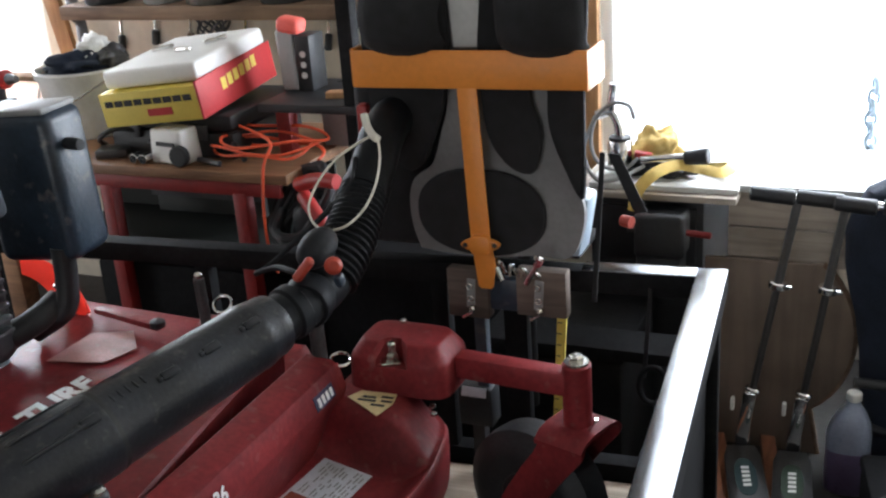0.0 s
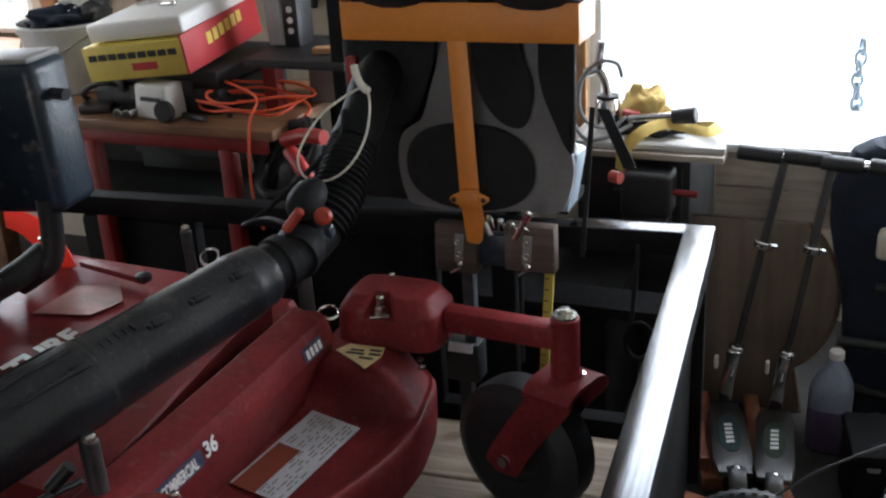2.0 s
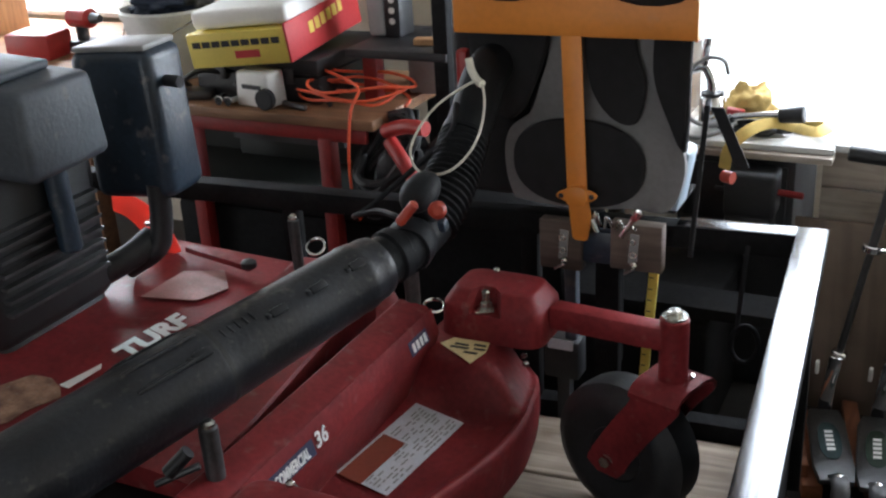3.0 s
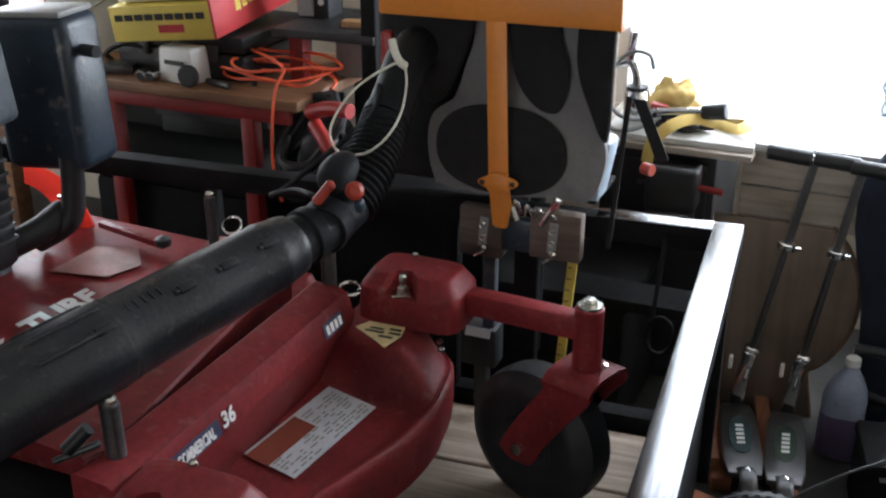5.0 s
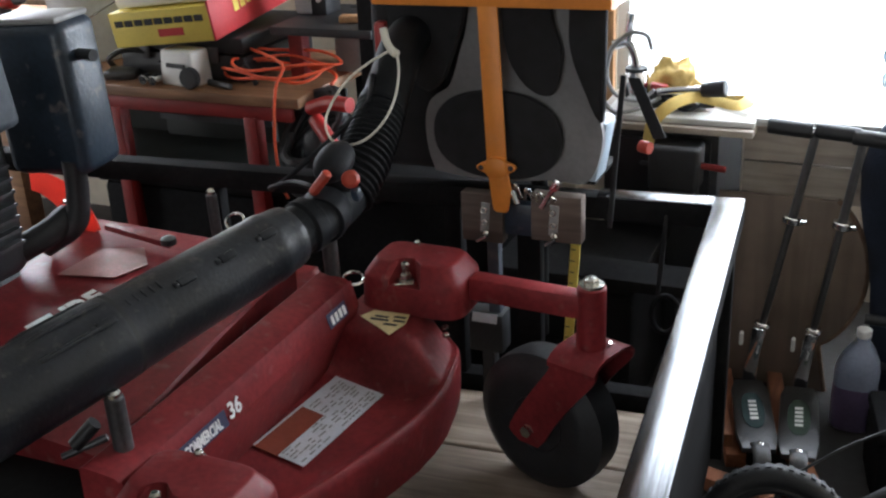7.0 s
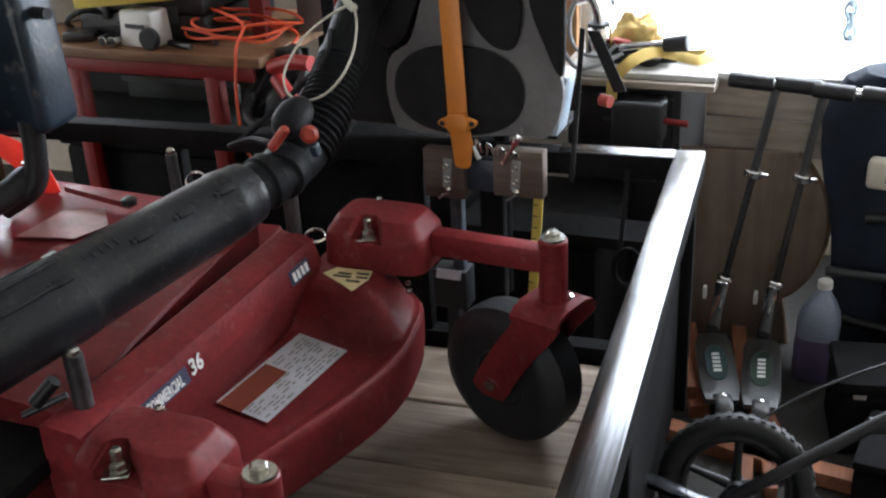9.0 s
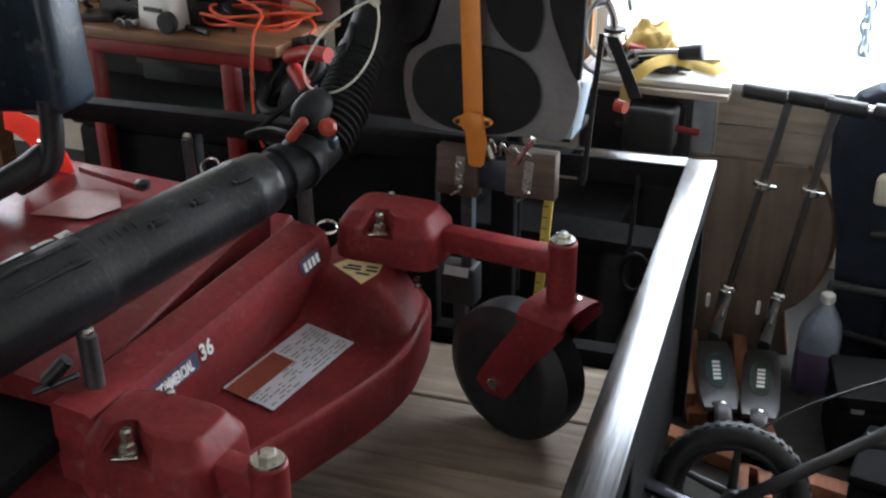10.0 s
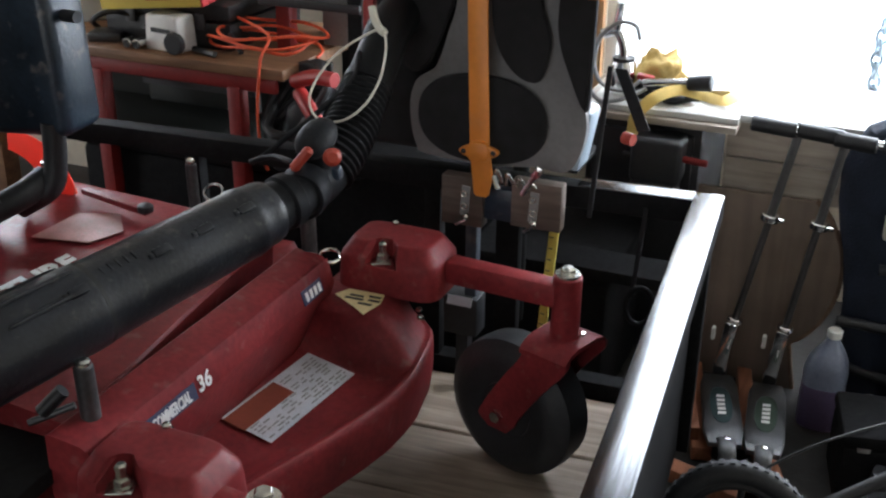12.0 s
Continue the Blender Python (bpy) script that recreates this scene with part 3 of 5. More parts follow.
def caster(px, py, z, arm_from, wheel_at, turn, tail):
    """A front caster: arm, pivot, bent fork and smooth rubber wheel."""
    c = tagged(new("caster_wheel"), "red caster fork with a smooth black wheel")
    c.parent = mower
    c.matrix_basis = spot(mower).inverted() @ pose(px, py, DECK)
    ax, ay = arm_from
    ang = math.degrees(math.atan2(py - ay, px - ax))
    ln = math.hypot(px - ax, py - ay)
    part("arm", box(((px + ax) / 2, (py + ay) / 2, z - 0.062), (ln, 0.045, 0.050), (0, 0, ang), 0.006), RED, mower)
    part("pivot", rod((px, py, z - 0.17), (px, py, z - 0.018), 0.029, bev=0.003, n=24), RED, c)
    part("washer", rod((px, py, z - 0.018), (px, py, z - 0.013), 0.025, n=24), STEEL, c)
    part("bolt", lathe([(0.015, 0), (0.015, 0.009), (0.011, 0.013), (0.0, 0.0135)], pose(px, py, z - 0.013), 6), STEEL, c)
    wx, wy = wheel_at
    r, w = 0.157, 0.112
    wm = pose(wx, wy, DECK + r, 0, 0, turn) @ pose(0, 0, 0, 90, 0, 0)
    t = part("tyre", lathe([(0.062, -w * 0.40), (0.10, -w / 2), (0.120, -w * 0.48), (0.132, -w * 0.42), (r - 0.003, -w * 0.28), (r, 0), (r - 0.003, w * 0.28), (0.132, w * 0.42), (0.120, w * 0.48), (0.10, w / 2), (0.062, w * 0.40)], wm, 40), RUBBER, c)
    part("rim", lathe([(0.0, -w * 0.46), (0.022, -w * 0.46), (0.024, -w * 0.30), (0.055, -w * 0.34), (0.063, -w * 0.42), (0.063, w * 0.42), (0.055, w * 0.34), (0.024, w * 0.30), (0.022, w * 0.46), (0.0, w * 0.46)], wm, 28), DARK_STEEL, c)
    n = Vector((math.cos(radians(turn + 90)), math.sin(radians(turn + 90)), 0)) * -1
    f = Vector((n.y, -n.x, 0)) * -1
    top = Vector((px, py, z - 0.168))
    hub = Vector((wx, wy, DECK + r))
    for s in (1, -1):
        q = n * s * (w / 2 + 0.010)
        th = n * s * 0.007
        path = curve_points([top + q * 0.86 + Vector((0, 0, 0.004)), top + q + Vector((0, 0, -0.022)), top.lerp(hub, 0.45) + q - Vector((0, 0, 0.006)), hub + q, hub + q - Vector((0, 0, 0.034))], 4)
        rows = []
        for i, p in enumerate(path):
            u = i / (len(path) - 1)
            half = f * (0.056 - 0.012 * u - 0.020 * max(0.0, u - 0.82) / 0.18)
            rows.append([p - half, p + half, p + half + th, p - half + th])
        part("fork_leg", loft(rows), RED, c)
        part("axle_nut", rod(hub + q + th, hub + q + th + n * s * 0.012, 0.013, n=6), STEEL, c)
    q = n * (w / 2 + 0.017)
    wide = f * 0.056
    part("fork_top", loft([[top + q * k - wide + Vector((0, 0, d)), top + q * k + wide + Vector((0, 0, d)), top + q * k + wide + Vector((0, 0, d + 0.009)), top + q * k - wide + Vector((0, 0, d + 0.009))]
                           for k, d in ((-1, -0.012), (-0.8, 0.002), (-0.4, 0.009), (0.4, 0.009), (0.8, 0.002), (1, -0.012))]), RED, c)
    return c


far_caster = caster(-0.362, 1.815, 0.724, (-0.62, 1.835), (-0.458, 1.836), 162, 0)
caster(-0.548, 0.998, 0.702, (-0.66, 1.01), (-0.60, 0.91), 60, 0)
part("grease_nipple", rod((-0.335, 1.79, 0.57), (-0.315, 1.785, 0.605), 0.004, n=8), CHROME, far_caster)

for x, y in ((-0.668, 1.79), (-0.652, 1.76)):
    part("deck_bolt", lathe([(0.008, 0), (0.008, 0.005), (0.004, 0.008)], pose(x, y, 0.575), 8), STEEL, mower)

# belt cover behind the beam, lit along its sloping face
cov = lambda y, x, z: [Vector(p) for p in ((x - 0.012, y, 0.60), (x - 0.006, y, z - 0.006), (x - 0.010, y, z), (x - 0.15, y, z + 0.016), (x - 0.22, y, z + 0.022), (x - 0.22, y, 0.60))]
part("belt_cover", loft([cov(*s) for s in ((1.043, -0.917, 0.675), (1.11, -0.921, 0.687), (1.224, -0.927, 0.695), (1.435, -0.953, 0.697), (1.608, -0.972, 0.697), (1.761, -0.987, 0.695))]), RED, mower)
part("rear_deck", box((-1.42, 1.44, 0.628), (0.60, 0.91, 0.085), (0, 2.0, 0), 0.02, 3), RED, mower)
# red mower plate coloured near-black to put the shadow there into its colour
part("shade_mount_plate", box((-1.12, 0.93, 0.628), (0.42, 0.36, 0.03), (0, 0, 3), 0.004), BLACK_PAINT_SHADE, mower)
part("hinge_bar", box((-1.415, 1.785, 0.698), (0.20, 0.028, 0.014), (0, 3, -8), 0.003), RED, mower)
part("hinge_knob", lathe([(0.012, 0), (0.018, 0.004), (0.018, 0.016), (0.008, 0.022)], pose(-1.325, 1.77, 0.690), 12), BLACK, mower)
part("faded_label", slab([(-0.070, -0.100), (0.055, -0.068), (0.082, 0.012), (0.018, 0.085), (-0.066, 0.045)], 0.0012, facing((-1.410, 1.680, 0.6765), (1, 0, -0.035), (0, 1, 0))), SCUFFED, mower, "scuffed pale pink label on the rear deck")
part("worn_patch", slab([(-0.085, -0.02), (-0.055, 0.045), (-0.01, 0.05), (0.03, 0.03), (0.055, 0.005), (0.03, -0.06), (0.03, -0.10), (-0.02, -0.15), (-0.10, -0.12)], 0.0015, facing((-1.40, 1.185, 0.672), (1, 0, -0.035), (0, 1, 0))), RUST, mower, "rusty flaking patch of worn paint")
part("white_stripe", slab([(-0.016, -0.050), (0.008, -0.052), (0.013, 0.030), (0.002, 0.045)], 0.0012, facing((-1.355, 1.265, 0.676), (1, 0, -0.035), (0, 1, 0))), LETTER, mower)
lettering("TURF", 0.076, facing((-1.330, 1.436, 0.6785), (0.09, 1, 0), (-1, 0.09, 0.035)), LETTER, mower, squeeze=1.0, shear=0.2, bold=0.0035)
part("hump", box((-1.16, 1.80, 0.66), (0.16, 0.12, 0.09), (0, 0, 8), 0.02, 3), RED, mower)
for x, y, z0, z1, r in ((-0.885, 1.05, 0.66, 0.792, 0.0155), (-0.884, 1.727, 0.64, 0.780, 0.016), (-1.175, 1.75, 0.70, 0.835, 0.012)):
    p = part("height_pin", rod((x, y, z0), (x - 0.003, y, z1), r, bev=0.003), DARK_STEEL, mower)
    part("pin_head", lathe([(r * 0.8, 0), (r * 0.8, 0.006), (r * 0.5, 0.010), (0, 0.0105)], pose(x - 0.003, y, z1), 12), STEEL, p)


def ring(name, at, r, th, rot, material, parent):
    m = pose(*at, *rot)
    return part(name, sweep([m @ Vector((r * math.cos(a), r * math.sin(a), 0)) for a in [2 * math.pi * i / 24 for i in range(24)]], th, 8, closed=True), material, parent)


ring("hairpin_ring", (-0.842, 1.735, 0.690), 0.021, 0.0035, (12, 8, 0), CHROME, mower)
ring("hairpin_ring", (-1.13, 1.755, 0.775), 0.020, 0.0032, (40, 10, 0), CHROME, mower)
part("lever_knob", rod((-0.965, 1.03, 0.70), (-0.935, 1.05, 0.735), 0.012), BLACK, mower)
part("lever", rod((-0.985, 1.02, 0.68), (-0.925, 1.06, 0.705), 0.006), DARK_STEEL, mower)
part("spring_clip", rod((-1.12, 1.25, 0.725), (-1.085, 1.30, 0.735), 0.005), CHROME, mower)

# engine, muffler and air cleaner at the back of the mower
part("engine_block", box((-1.76, 1.42, 0.86), (0.42, 0.34, 0.36), bev=0.03, seg=3), BLACK, mower)
for k in range(7):
    part("cooling_fin", box((-1.545, 1.42, 0.76 + k * 0.028), (0.03, 0.28, 0.007)), DARK_STEEL, mower)
part("shroud", sweep(curve_points([(-1.86, 1.40, 0.655), (-1.776, 1.45, 0.660), (-1.684, 1.50, 0.682), (-1.600, 1.56, 0.712), (-1.545, 1.63, 0.742), (-1.53, 1.70, 0.765)], 6), 0.030, 14), BLACK, mower, "fat black hose under the engine")
part("engine_base", box((-1.74, 1.42, 0.66), (0.36, 0.30, 0.06), bev=0.02, seg=3), BLACK, mower)
part("air_cleaner", box((-1.695, 1.44, 1.118), (0.46, 0.24, 0.175), (0, 4, 4), 0.020, 3, taper=0.90), ENGINE_GREY, mower, "grey ribbed air cleaner cover")
part("cleaner_lid", box((-1.705, 1.44, 1.216), (0.30, 0.15, 0.020), (0, 4, 4), 0.008, 3), ENGINE_GREY, mower)
part("muffler", box((-1.556, 1.745, 1.028), (0.205, 0.14, 0.330), (0, -3, 6), 0.026, 4), NAVY, mower, "scuffed dark blue painted muffler box")
part("muffler_rim", box((-1.566, 1.745, 1.196), (0.185, 0.12, 0.014), (0, -3, 6), 0.006), GREY, mower)
part("exhaust_pipe", sweep(curve_points([(-1.490, 1.70, 0.90), (-1.495, 1.70, 0.82), (-1.510, 1.69, 0.75), (-1.58, 1.66, 0.70)], 6), 0.026, 14), BLACK, mower)
part("oil_filler", rod((-1.520, 1.45, 0.835), (-1.528, 1.45, 1.02), 0.024, bev=0.006), NAVY, mower)
part("outlet_stub", rod((-1.452, 1.735, 1.125), (-1.412, 1.73, 1.125), 0.013), BLACK, mower)
arc = [radians(d) for d in range(24, 97, 6)]
inner = lambda t: 0.137 + 0.0006 * max(0.0, math.degrees(t) - 60)
guard = [(0.206 * math.cos(t), 0.206 * math.sin(t)) for t in arc] + [(inner(t) * math.cos(t), inner(t) * math.sin(t)) for t in arc[::-1]]
part("wheel_guard", slab(guard, 0.006, facing((-1.74, 1.80, 0.60), (1, 0, 0), (0, 0.2, 1)), 0.002), GUARD, mower, "fluorescent orange curved guard")
part("drive_tyre", lathe([(0.08, -0.06), (0.15, -0.065), (0.165, -0.03), (0.165, 0.03), (0.15, 0.065), (0.08, 0.06)], pose(-1.66, 1.80, DECK + 0.165, 90, 0, 0)), RUBBER, mower)
part("spring", rod((-1.62, 1.79, 0.755), (-1.57, 1.78, 0.762), 0.008), CHROME, mower)
part("deck_leg", box((-1.15, 1.4, 0.31), (0.6, 0.6, 0.12)), DARK_STEEL, mower)

# ---- backpack blower on its rack ----
rack = thing("blower_rack", (-0.64, 2.13, 0.30), "orange steel lock bar rack bolted to the trailer rail", "rack")
YB = 2.035
part("cross_bar", box((-0.650, YB, 1.232), (0.520, 0.006, 0.080), (0, -0.6, 0), 0.002), ORANGE, rack)
for x in (-0.908, -0.392):
    part("bar_end", box((x, YB + 0.06, 1.232), (0.006, 0.125, 0.080), bev=0.002), ORANGE, rack)
part("upright", slab([(-0.670, 1.195), (-0.626, 1.195), (-0.614, 0.86), (-0.604, 0.80), (-0.612, 0.752), (-0.618, 0.746), (-0.640, 0.746), (-0.647, 0.752), (-0.658, 0.85)], 0.006, facing((0, YB + 0.003, 0), (1, 0, 0), (0, 0, 1)), 0.0015), ORANGE, rack)
ear = oval(0, 0, 0.046, 0.017, 28, 1.7)
part("lock_collar", slab(ear, 0.012, facing((-0.634, YB - 0.002, 0.852), (1, 0, 0.05), (0, 0, 1)), 0.003), ORANGE, rack)
part("lock_boss", slab(oval(0, 0, 0.025, 0.023, 20, 3.0), 0.016, facing((-0.634, YB - 0.002, 0.852), (1, 0, 0.05), (0, 0, 1)), 0.003), ORANGE, rack)
for s in (-1, 1):
    part("ear_hole", rod((-0.634 + s * 0.034, YB - 0.0142, 0.852 + s * 0.0017), (-0.634 + s * 0.034, YB - 0.0150, 0.852 + s * 0.0017), 0.006, n=14), INK, rack)
part("back_post", rod((-0.64, 2.33, 0.30), (-0.64, 2.33, 1.35), 0.02), BLACK_PAINT_SHADE, rack)
part("foot_tray", box((-0.62, 2.24, 0.79), (0.34, 0.18, 0.010), bev=0.003), BLACK_PAINT_SHADE, rack)

for x, z, w, h in ((-0.686, 0.716, 0.098, 0.115), (-0.513, 0.732, 0.114, 0.108)):
    part("clamp_block", box((x, 2.078, z), (w, 0.035, h), (0, 0, 0), 0.003), GREY_BLOCK, rack, "weathered grey-brown wooden clamp block")
part("clamp_core", box((-0.600, 2.088, 0.716), (0.075, 0.03, 0.075), bev=0.004), NAVY, rack)
for k in range(4):
    part("u_bolt", sweep(curve_points([(-0.605 + k * 0.026, 2.05, 0.775), (-0.598 + k * 0.026, 2.04, 0.812 - 0.007 * k), (-0.588 + k * 0.026, 2.05, 0.780)], 5), 0.004, 8), CHROME if k % 2 else STEEL, rack)
for x, z in ((-0.677, 0.712), (-0.517, 0.722)):
    part("hasp_plate", box((x, 2.0585, z + 0.008), (0.020, 0.004, 0.070), (0, 4, 0), 0.001), GREY, rack)
    for dz in (0.026, -0.004):
        ring("eye", (x - dz * 0.07, 2.054, z + dz), 0.0065, 0.0020, (90, 0, 0), STEEL, rack)
    part("bolt_head", lathe([(0.008, 0), (0.008, 0.007), (0.004, 0.012)], pose(x + 0.003, 2.056, z - 0.026, 90, 0, 0), 6), STEEL, rack)
    part("wing_bolt", rod((x - 0.014, 2.040, z - 0.044), (x + 0.012, 2.035, z - 0.026), 0.0042, n=8), CHROME, rack)
part("wing_bolt", rod((-0.535, 2.03, 0.768), (-0.497, 2.02, 0.832), 0.0062, n=8), CHROME, rack)
part("wing_head", box((-0.500, 2.02, 0.826), (0.018, 0.006, 0.028), (0, 30, 0), 0.002), CHROME, rack)
part("wing_bolt", rod((-0.600, 2.03, 0.800), (-0.585, 2.02, 0.775), 0.006, n=8), CHROME, rack)
part("strut", box((-0.672, 2.10, 0.55), (0.028, 0.028, 0.22), bev=0.003), ENGINE_GREY, rack)
part("strut", box((-0.585, 2.10, 0.53), (0.055, 0.03, 0.30), bev=0.003), BLACK_PAINT_SHADE, rack)

blower = thing("backpack_blower", (-0.63, 2.22, 0.805), "black and grey backpack leaf blower locked upright on its rack", "leaf blower")
# back plate: grey moulded frame with black pads set on it
FY = 2.085
frame_line = curve_points([(-0.803, 0.810, 0), (-0.818, 0.86, 0), (-0.822, 0.925, 0), (-0.806, 0.975, 0), (-0.762, 1.008, 0), (-0.735, 1.08, 0), (-0.712, 1.18, 0), (-0.715, 1.45, 0)], 5)
frame_line += curve_points([(-0.46, 1.45, 0), (-0.475, 1.18, 0), (-0.468, 1.09, 0), (-0.450, 1.02, 0), (-0.424, 0.955, 0), (-0.418, 0.905, 0), (-0.434, 0.84, 0), (-0.462, 0.81, 0), (-0.53, 0.812, 0), (-0.64, 0.80, 0), (-0.75, 0.803, 0)], 5)
fm = facing((0, FY, 0), (1, 0, 0), (0, 0, 1))
part("back_frame", slab([(p.x, p.y) for p in frame_line], -0.05, fm), FRAME_GREY, blower)
fm2 = facing((0, FY - 0.002, 0), (1, 0, 0), (0, 0, 1))
loop_of = lambda pts: [(p.x, p.y) for p in curve_points([(x, z, 0) for x, z in pts], 5, True)]
part("lumbar_pad", slab(oval(-0.648, 0.908, 0.149, 0.099, 40, 2.3), 0.018, fm2, 0.007), PAD, blower)
part("back_pad", slab(loop_of([(-0.770, 1.02), (-0.740, 1.078), (-0.708, 1.175), (-0.695, 1.30), (-0.715, 1.43), (-0.80, 1.46), (-0.885, 1.42), (-0.895, 1.20), (-0.86, 1.06), (-0.81, 1.0)]), 0.03, fm2, 0.012), PAD, blower)
part("back_pad", slab(loop_of([(-0.600, 1.45), (-0.632, 1.30), (-0.632, 1.175), (-0.620, 1.085), (-0.588, 1.030), (-0.548, 1.004), (-0.514, 1.016), (-0.499, 1.095), (-0.520, 1.175), (-0.515, 1.30), (-0.52, 1.44)]), 0.022, fm2, 0.010), PAD, blower)
part("top_plate", slab([(-0.700, 1.45), (-0.625, 1.45), (-0.632, 1.27), (-0.690, 1.27)], 0.006, fm2, 0.002), BUCKET, blower, "off-white plastic plate between the pads")
part("side_strap", slab(loop_of([(-0.470, 1.43), (-0.486, 1.18), (-0.482, 1.095), (-0.450, 1.01), (-0.425, 0.96), (-0.410, 0.98), (-0.407, 1.18), (-0.40, 1.43)]), 0.018, fm2, 0.006), PAD, blower)
for x, s in ((-0.79, -1), (-0.485, 1)):
    part("shoulder_pad", sweep(curve_points([(x, FY - 0.01, 1.27), (x, FY - 0.05, 1.30), (x, FY - 0.055, 1.36), (x - s * 0.02, FY - 0.01, 1.45)], 6), 0.092, 14, flat=0.35, up=(0, 1, 0)), PAD, blower)
part("engine_housing", box((-0.665, 2.26, 1.05), (0.33, 0.20, 0.46), bev=0.04, seg=3), BLACK, blower)
part("fan_housing", lathe([(0.05, 0), (0.17, 0.005), (0.185, 0.03), (0.185, 0.10), (0.17, 0.12), (0.05, 0.125)], pose(-0.66, 2.16, 1.06, -90, 0, 0), 32), BLACK, blower)
part("fuel_tank", box((-0.452, 2.140, 0.880), (0.060, 0.08, 0.14), (0, 10, 0), 0.012, 2), mat("translucent_tank", (0.34, 0.42, 0.50), 0.35, vary=0.2), blower, "pale translucent fuel tank")
part("tank_cap", rod((-0.352, 2.15, 0.885), (-0.330, 2.14, 0.885), 0.013), TRIGGER, blower)
part("waist_strap", box((-0.392, 2.10, 0.88), (0.011, 0.005, 0.34), (0, 4, 0), 0.001), PAD, blower)
part("waist_strap", slab([(0, 0), (0.026, 0), (0.085, -0.125), (0.058, -0.13)], 0.004, facing((-0.385, 2.16, 1.03), (1, 0, 0), (0, 0, 1))), PAD, blower)
part("air_housing", box((-0.875, 2.20, 1.00), (0.17, 0.20, 0.40), bev=0.035, seg=3), PAD, blower)
part("shoulder_hanger", box((-0.88, 2.13, 1.20), (0.05, 0.09, 0.36), bev=0.015), BLACK, blower)
part("choke_lever", box((-0.845, 2.06, 1.13), (0.03, 0.012, 0.022), bev=0.003), RED_GLOSS, blower)
part("throttle_mount", box((-0.90, 2.05, 1.10), (0.025, 0.03, 0.10), (0, 0, 10), 0.006), RED_GLOSS, blower)

# elbow, bellows, grip and long tube
hose = [Vector(p) for p in ((-0.815, 1.620, 0.895), (-0.806, 1.665, 0.905), (-0.800, 1.730, 0.945), (-0.802, 1.790, 0.983), (-0.808, 1.850, 1.022), (-0.812, 1.910, 1.064), (-0.822, 1.970, 1.098), (-0.830, 2.040, 1.118), (-0.840, 2.130, 1.112))]
bel = curve_points(hose[1:5], 26)
part("bellows", sweep(bel, 0.05, 22, radii=[0.056 - 0.00009 * i + 0.0030 * math.sin(i * 1.25) for i in range(len(bel))]), NECK, blower, "black ribbed rubber bellows")
part("elbow", sweep(curve_points(hose[4:], 8), 0.047, 20), NECK, blower)
part("bellows_clamp", sweep([hose[4] - Vector((0, 0.006, 0.004)), hose[4] + Vector((0, 0.010, 0.007))], 0.051, 22), NECK, blower)
part("swivel_joint", sweep(curve_points([(-0.795, 1.555, 0.902), (-0.806, 1.60, 0.897), hose[1], (-0.803, 1.70, 0.925)], 6), 0.052, 22, radii=[0.042 + 0.007 * math.sin(math.pi * i / 18) for i in range(19)]), NECK, blower)
part("swivel_collar", sweep([(-0.789, 1.535, 0.900), (-0.791, 1.545, 0.901), (-0.797, 1.575, 0.903), (-0.799, 1.585, 0.903)], 0.050, 24, radii=[0.046, 0.049, 0.049, 0.046]), NECK, blower)
T0, T1 = Vector((-0.792, 1.56, 0.9025)), Vector((-0.977, 0.98, 0.8305))
dirn = (T1 - T0)
tb = [T0 + dirn * k for k in (0.135, 0.145, 0.17, 0.18, 0.22, 0.24, 0.25, 0.40, 0.55, 0.70, 0.745, 0.758, 0.765, 0.86, 1.0, 1.6)]
part("tube", sweep(tb, 0.04, 32, radii=[0.046, 0.0550, 0.0585, 0.0580, 0.0620, 0.0640, 0.0625, 0.0645, 0.0660, 0.0680, 0.0685, 0.0705, 0.0710, 0.0715, 0.0720, 0.0740]), TUBE, blower)
part("tube_neck", sweep([T0 + dirn * k for k in (0.16, 0.10, 0.092, 0.055, 0.048, 0.0)], 0.045, 24, radii=[0.0455, 0.0455, 0.0510, 0.0510, 0.0455, 0.0440]), NECK, blower)
side = dirn.normalized().cross(Vector((0, 0, 1))).normalized() * -1
rise = dirn.normalized().cross(side)
out = (side * 0.62 + rise * 0.78).normalized()
for k, r in ((0.265, 0.0628), (0.41, 0.0645), (0.55, 0.0658), (0.80, 0.0710)):
    at = T0 + dirn * k + out * r
    m = facing(at, dirn, out.cross(dirn))
    part("tube_lug", box((0, 0, 0), (0.034, 0.016, 0.010), bev=0.004), TUBE, blower, local=True).matrix_basis = spot(blower).inverted() @ m
    part("tube_lug", box(T0 + dirn * (k + 0.035) + out * (r - 0.001), (0.012, 0.010, 0.010), (0, 0, -18), 0.003), TUBE, blower)
for k in range(5):
    part("tube_rib", box(T0 + dirn * (0.62 + 0.024 * k) + (rise * 0.9 + side * 0.44) * 0.0675, (0.016, 0.004, 0.003), (0, 30, -8), 0.001), TUBE, blower)
part("tube_seam", sweep([T0 + dirn * 0.742, T0 + dirn * 0.754], 0.054, 32, radii=[0.0700, 0.0702]), INK, blower)
for turn in (-38, 6, 40):
    a = radians(turn)
    way = rise * math.cos(a) + side * math.sin(a)
    part("tube_ridge", sweep([T0 + dirn * 0.775 + way * 0.0700, T0 + dirn * 0.80 + way * 0.0722, T0 + dirn * 0.95 + way * 0.0735, T0 + dirn * 0.99 + way * 0.0705], 0.004, 8), TUBE, blower)
tmp = bmesh.new()
bmesh.ops.create_uvsphere(tmp, u_segments=24, v_segments=14, radius=1)
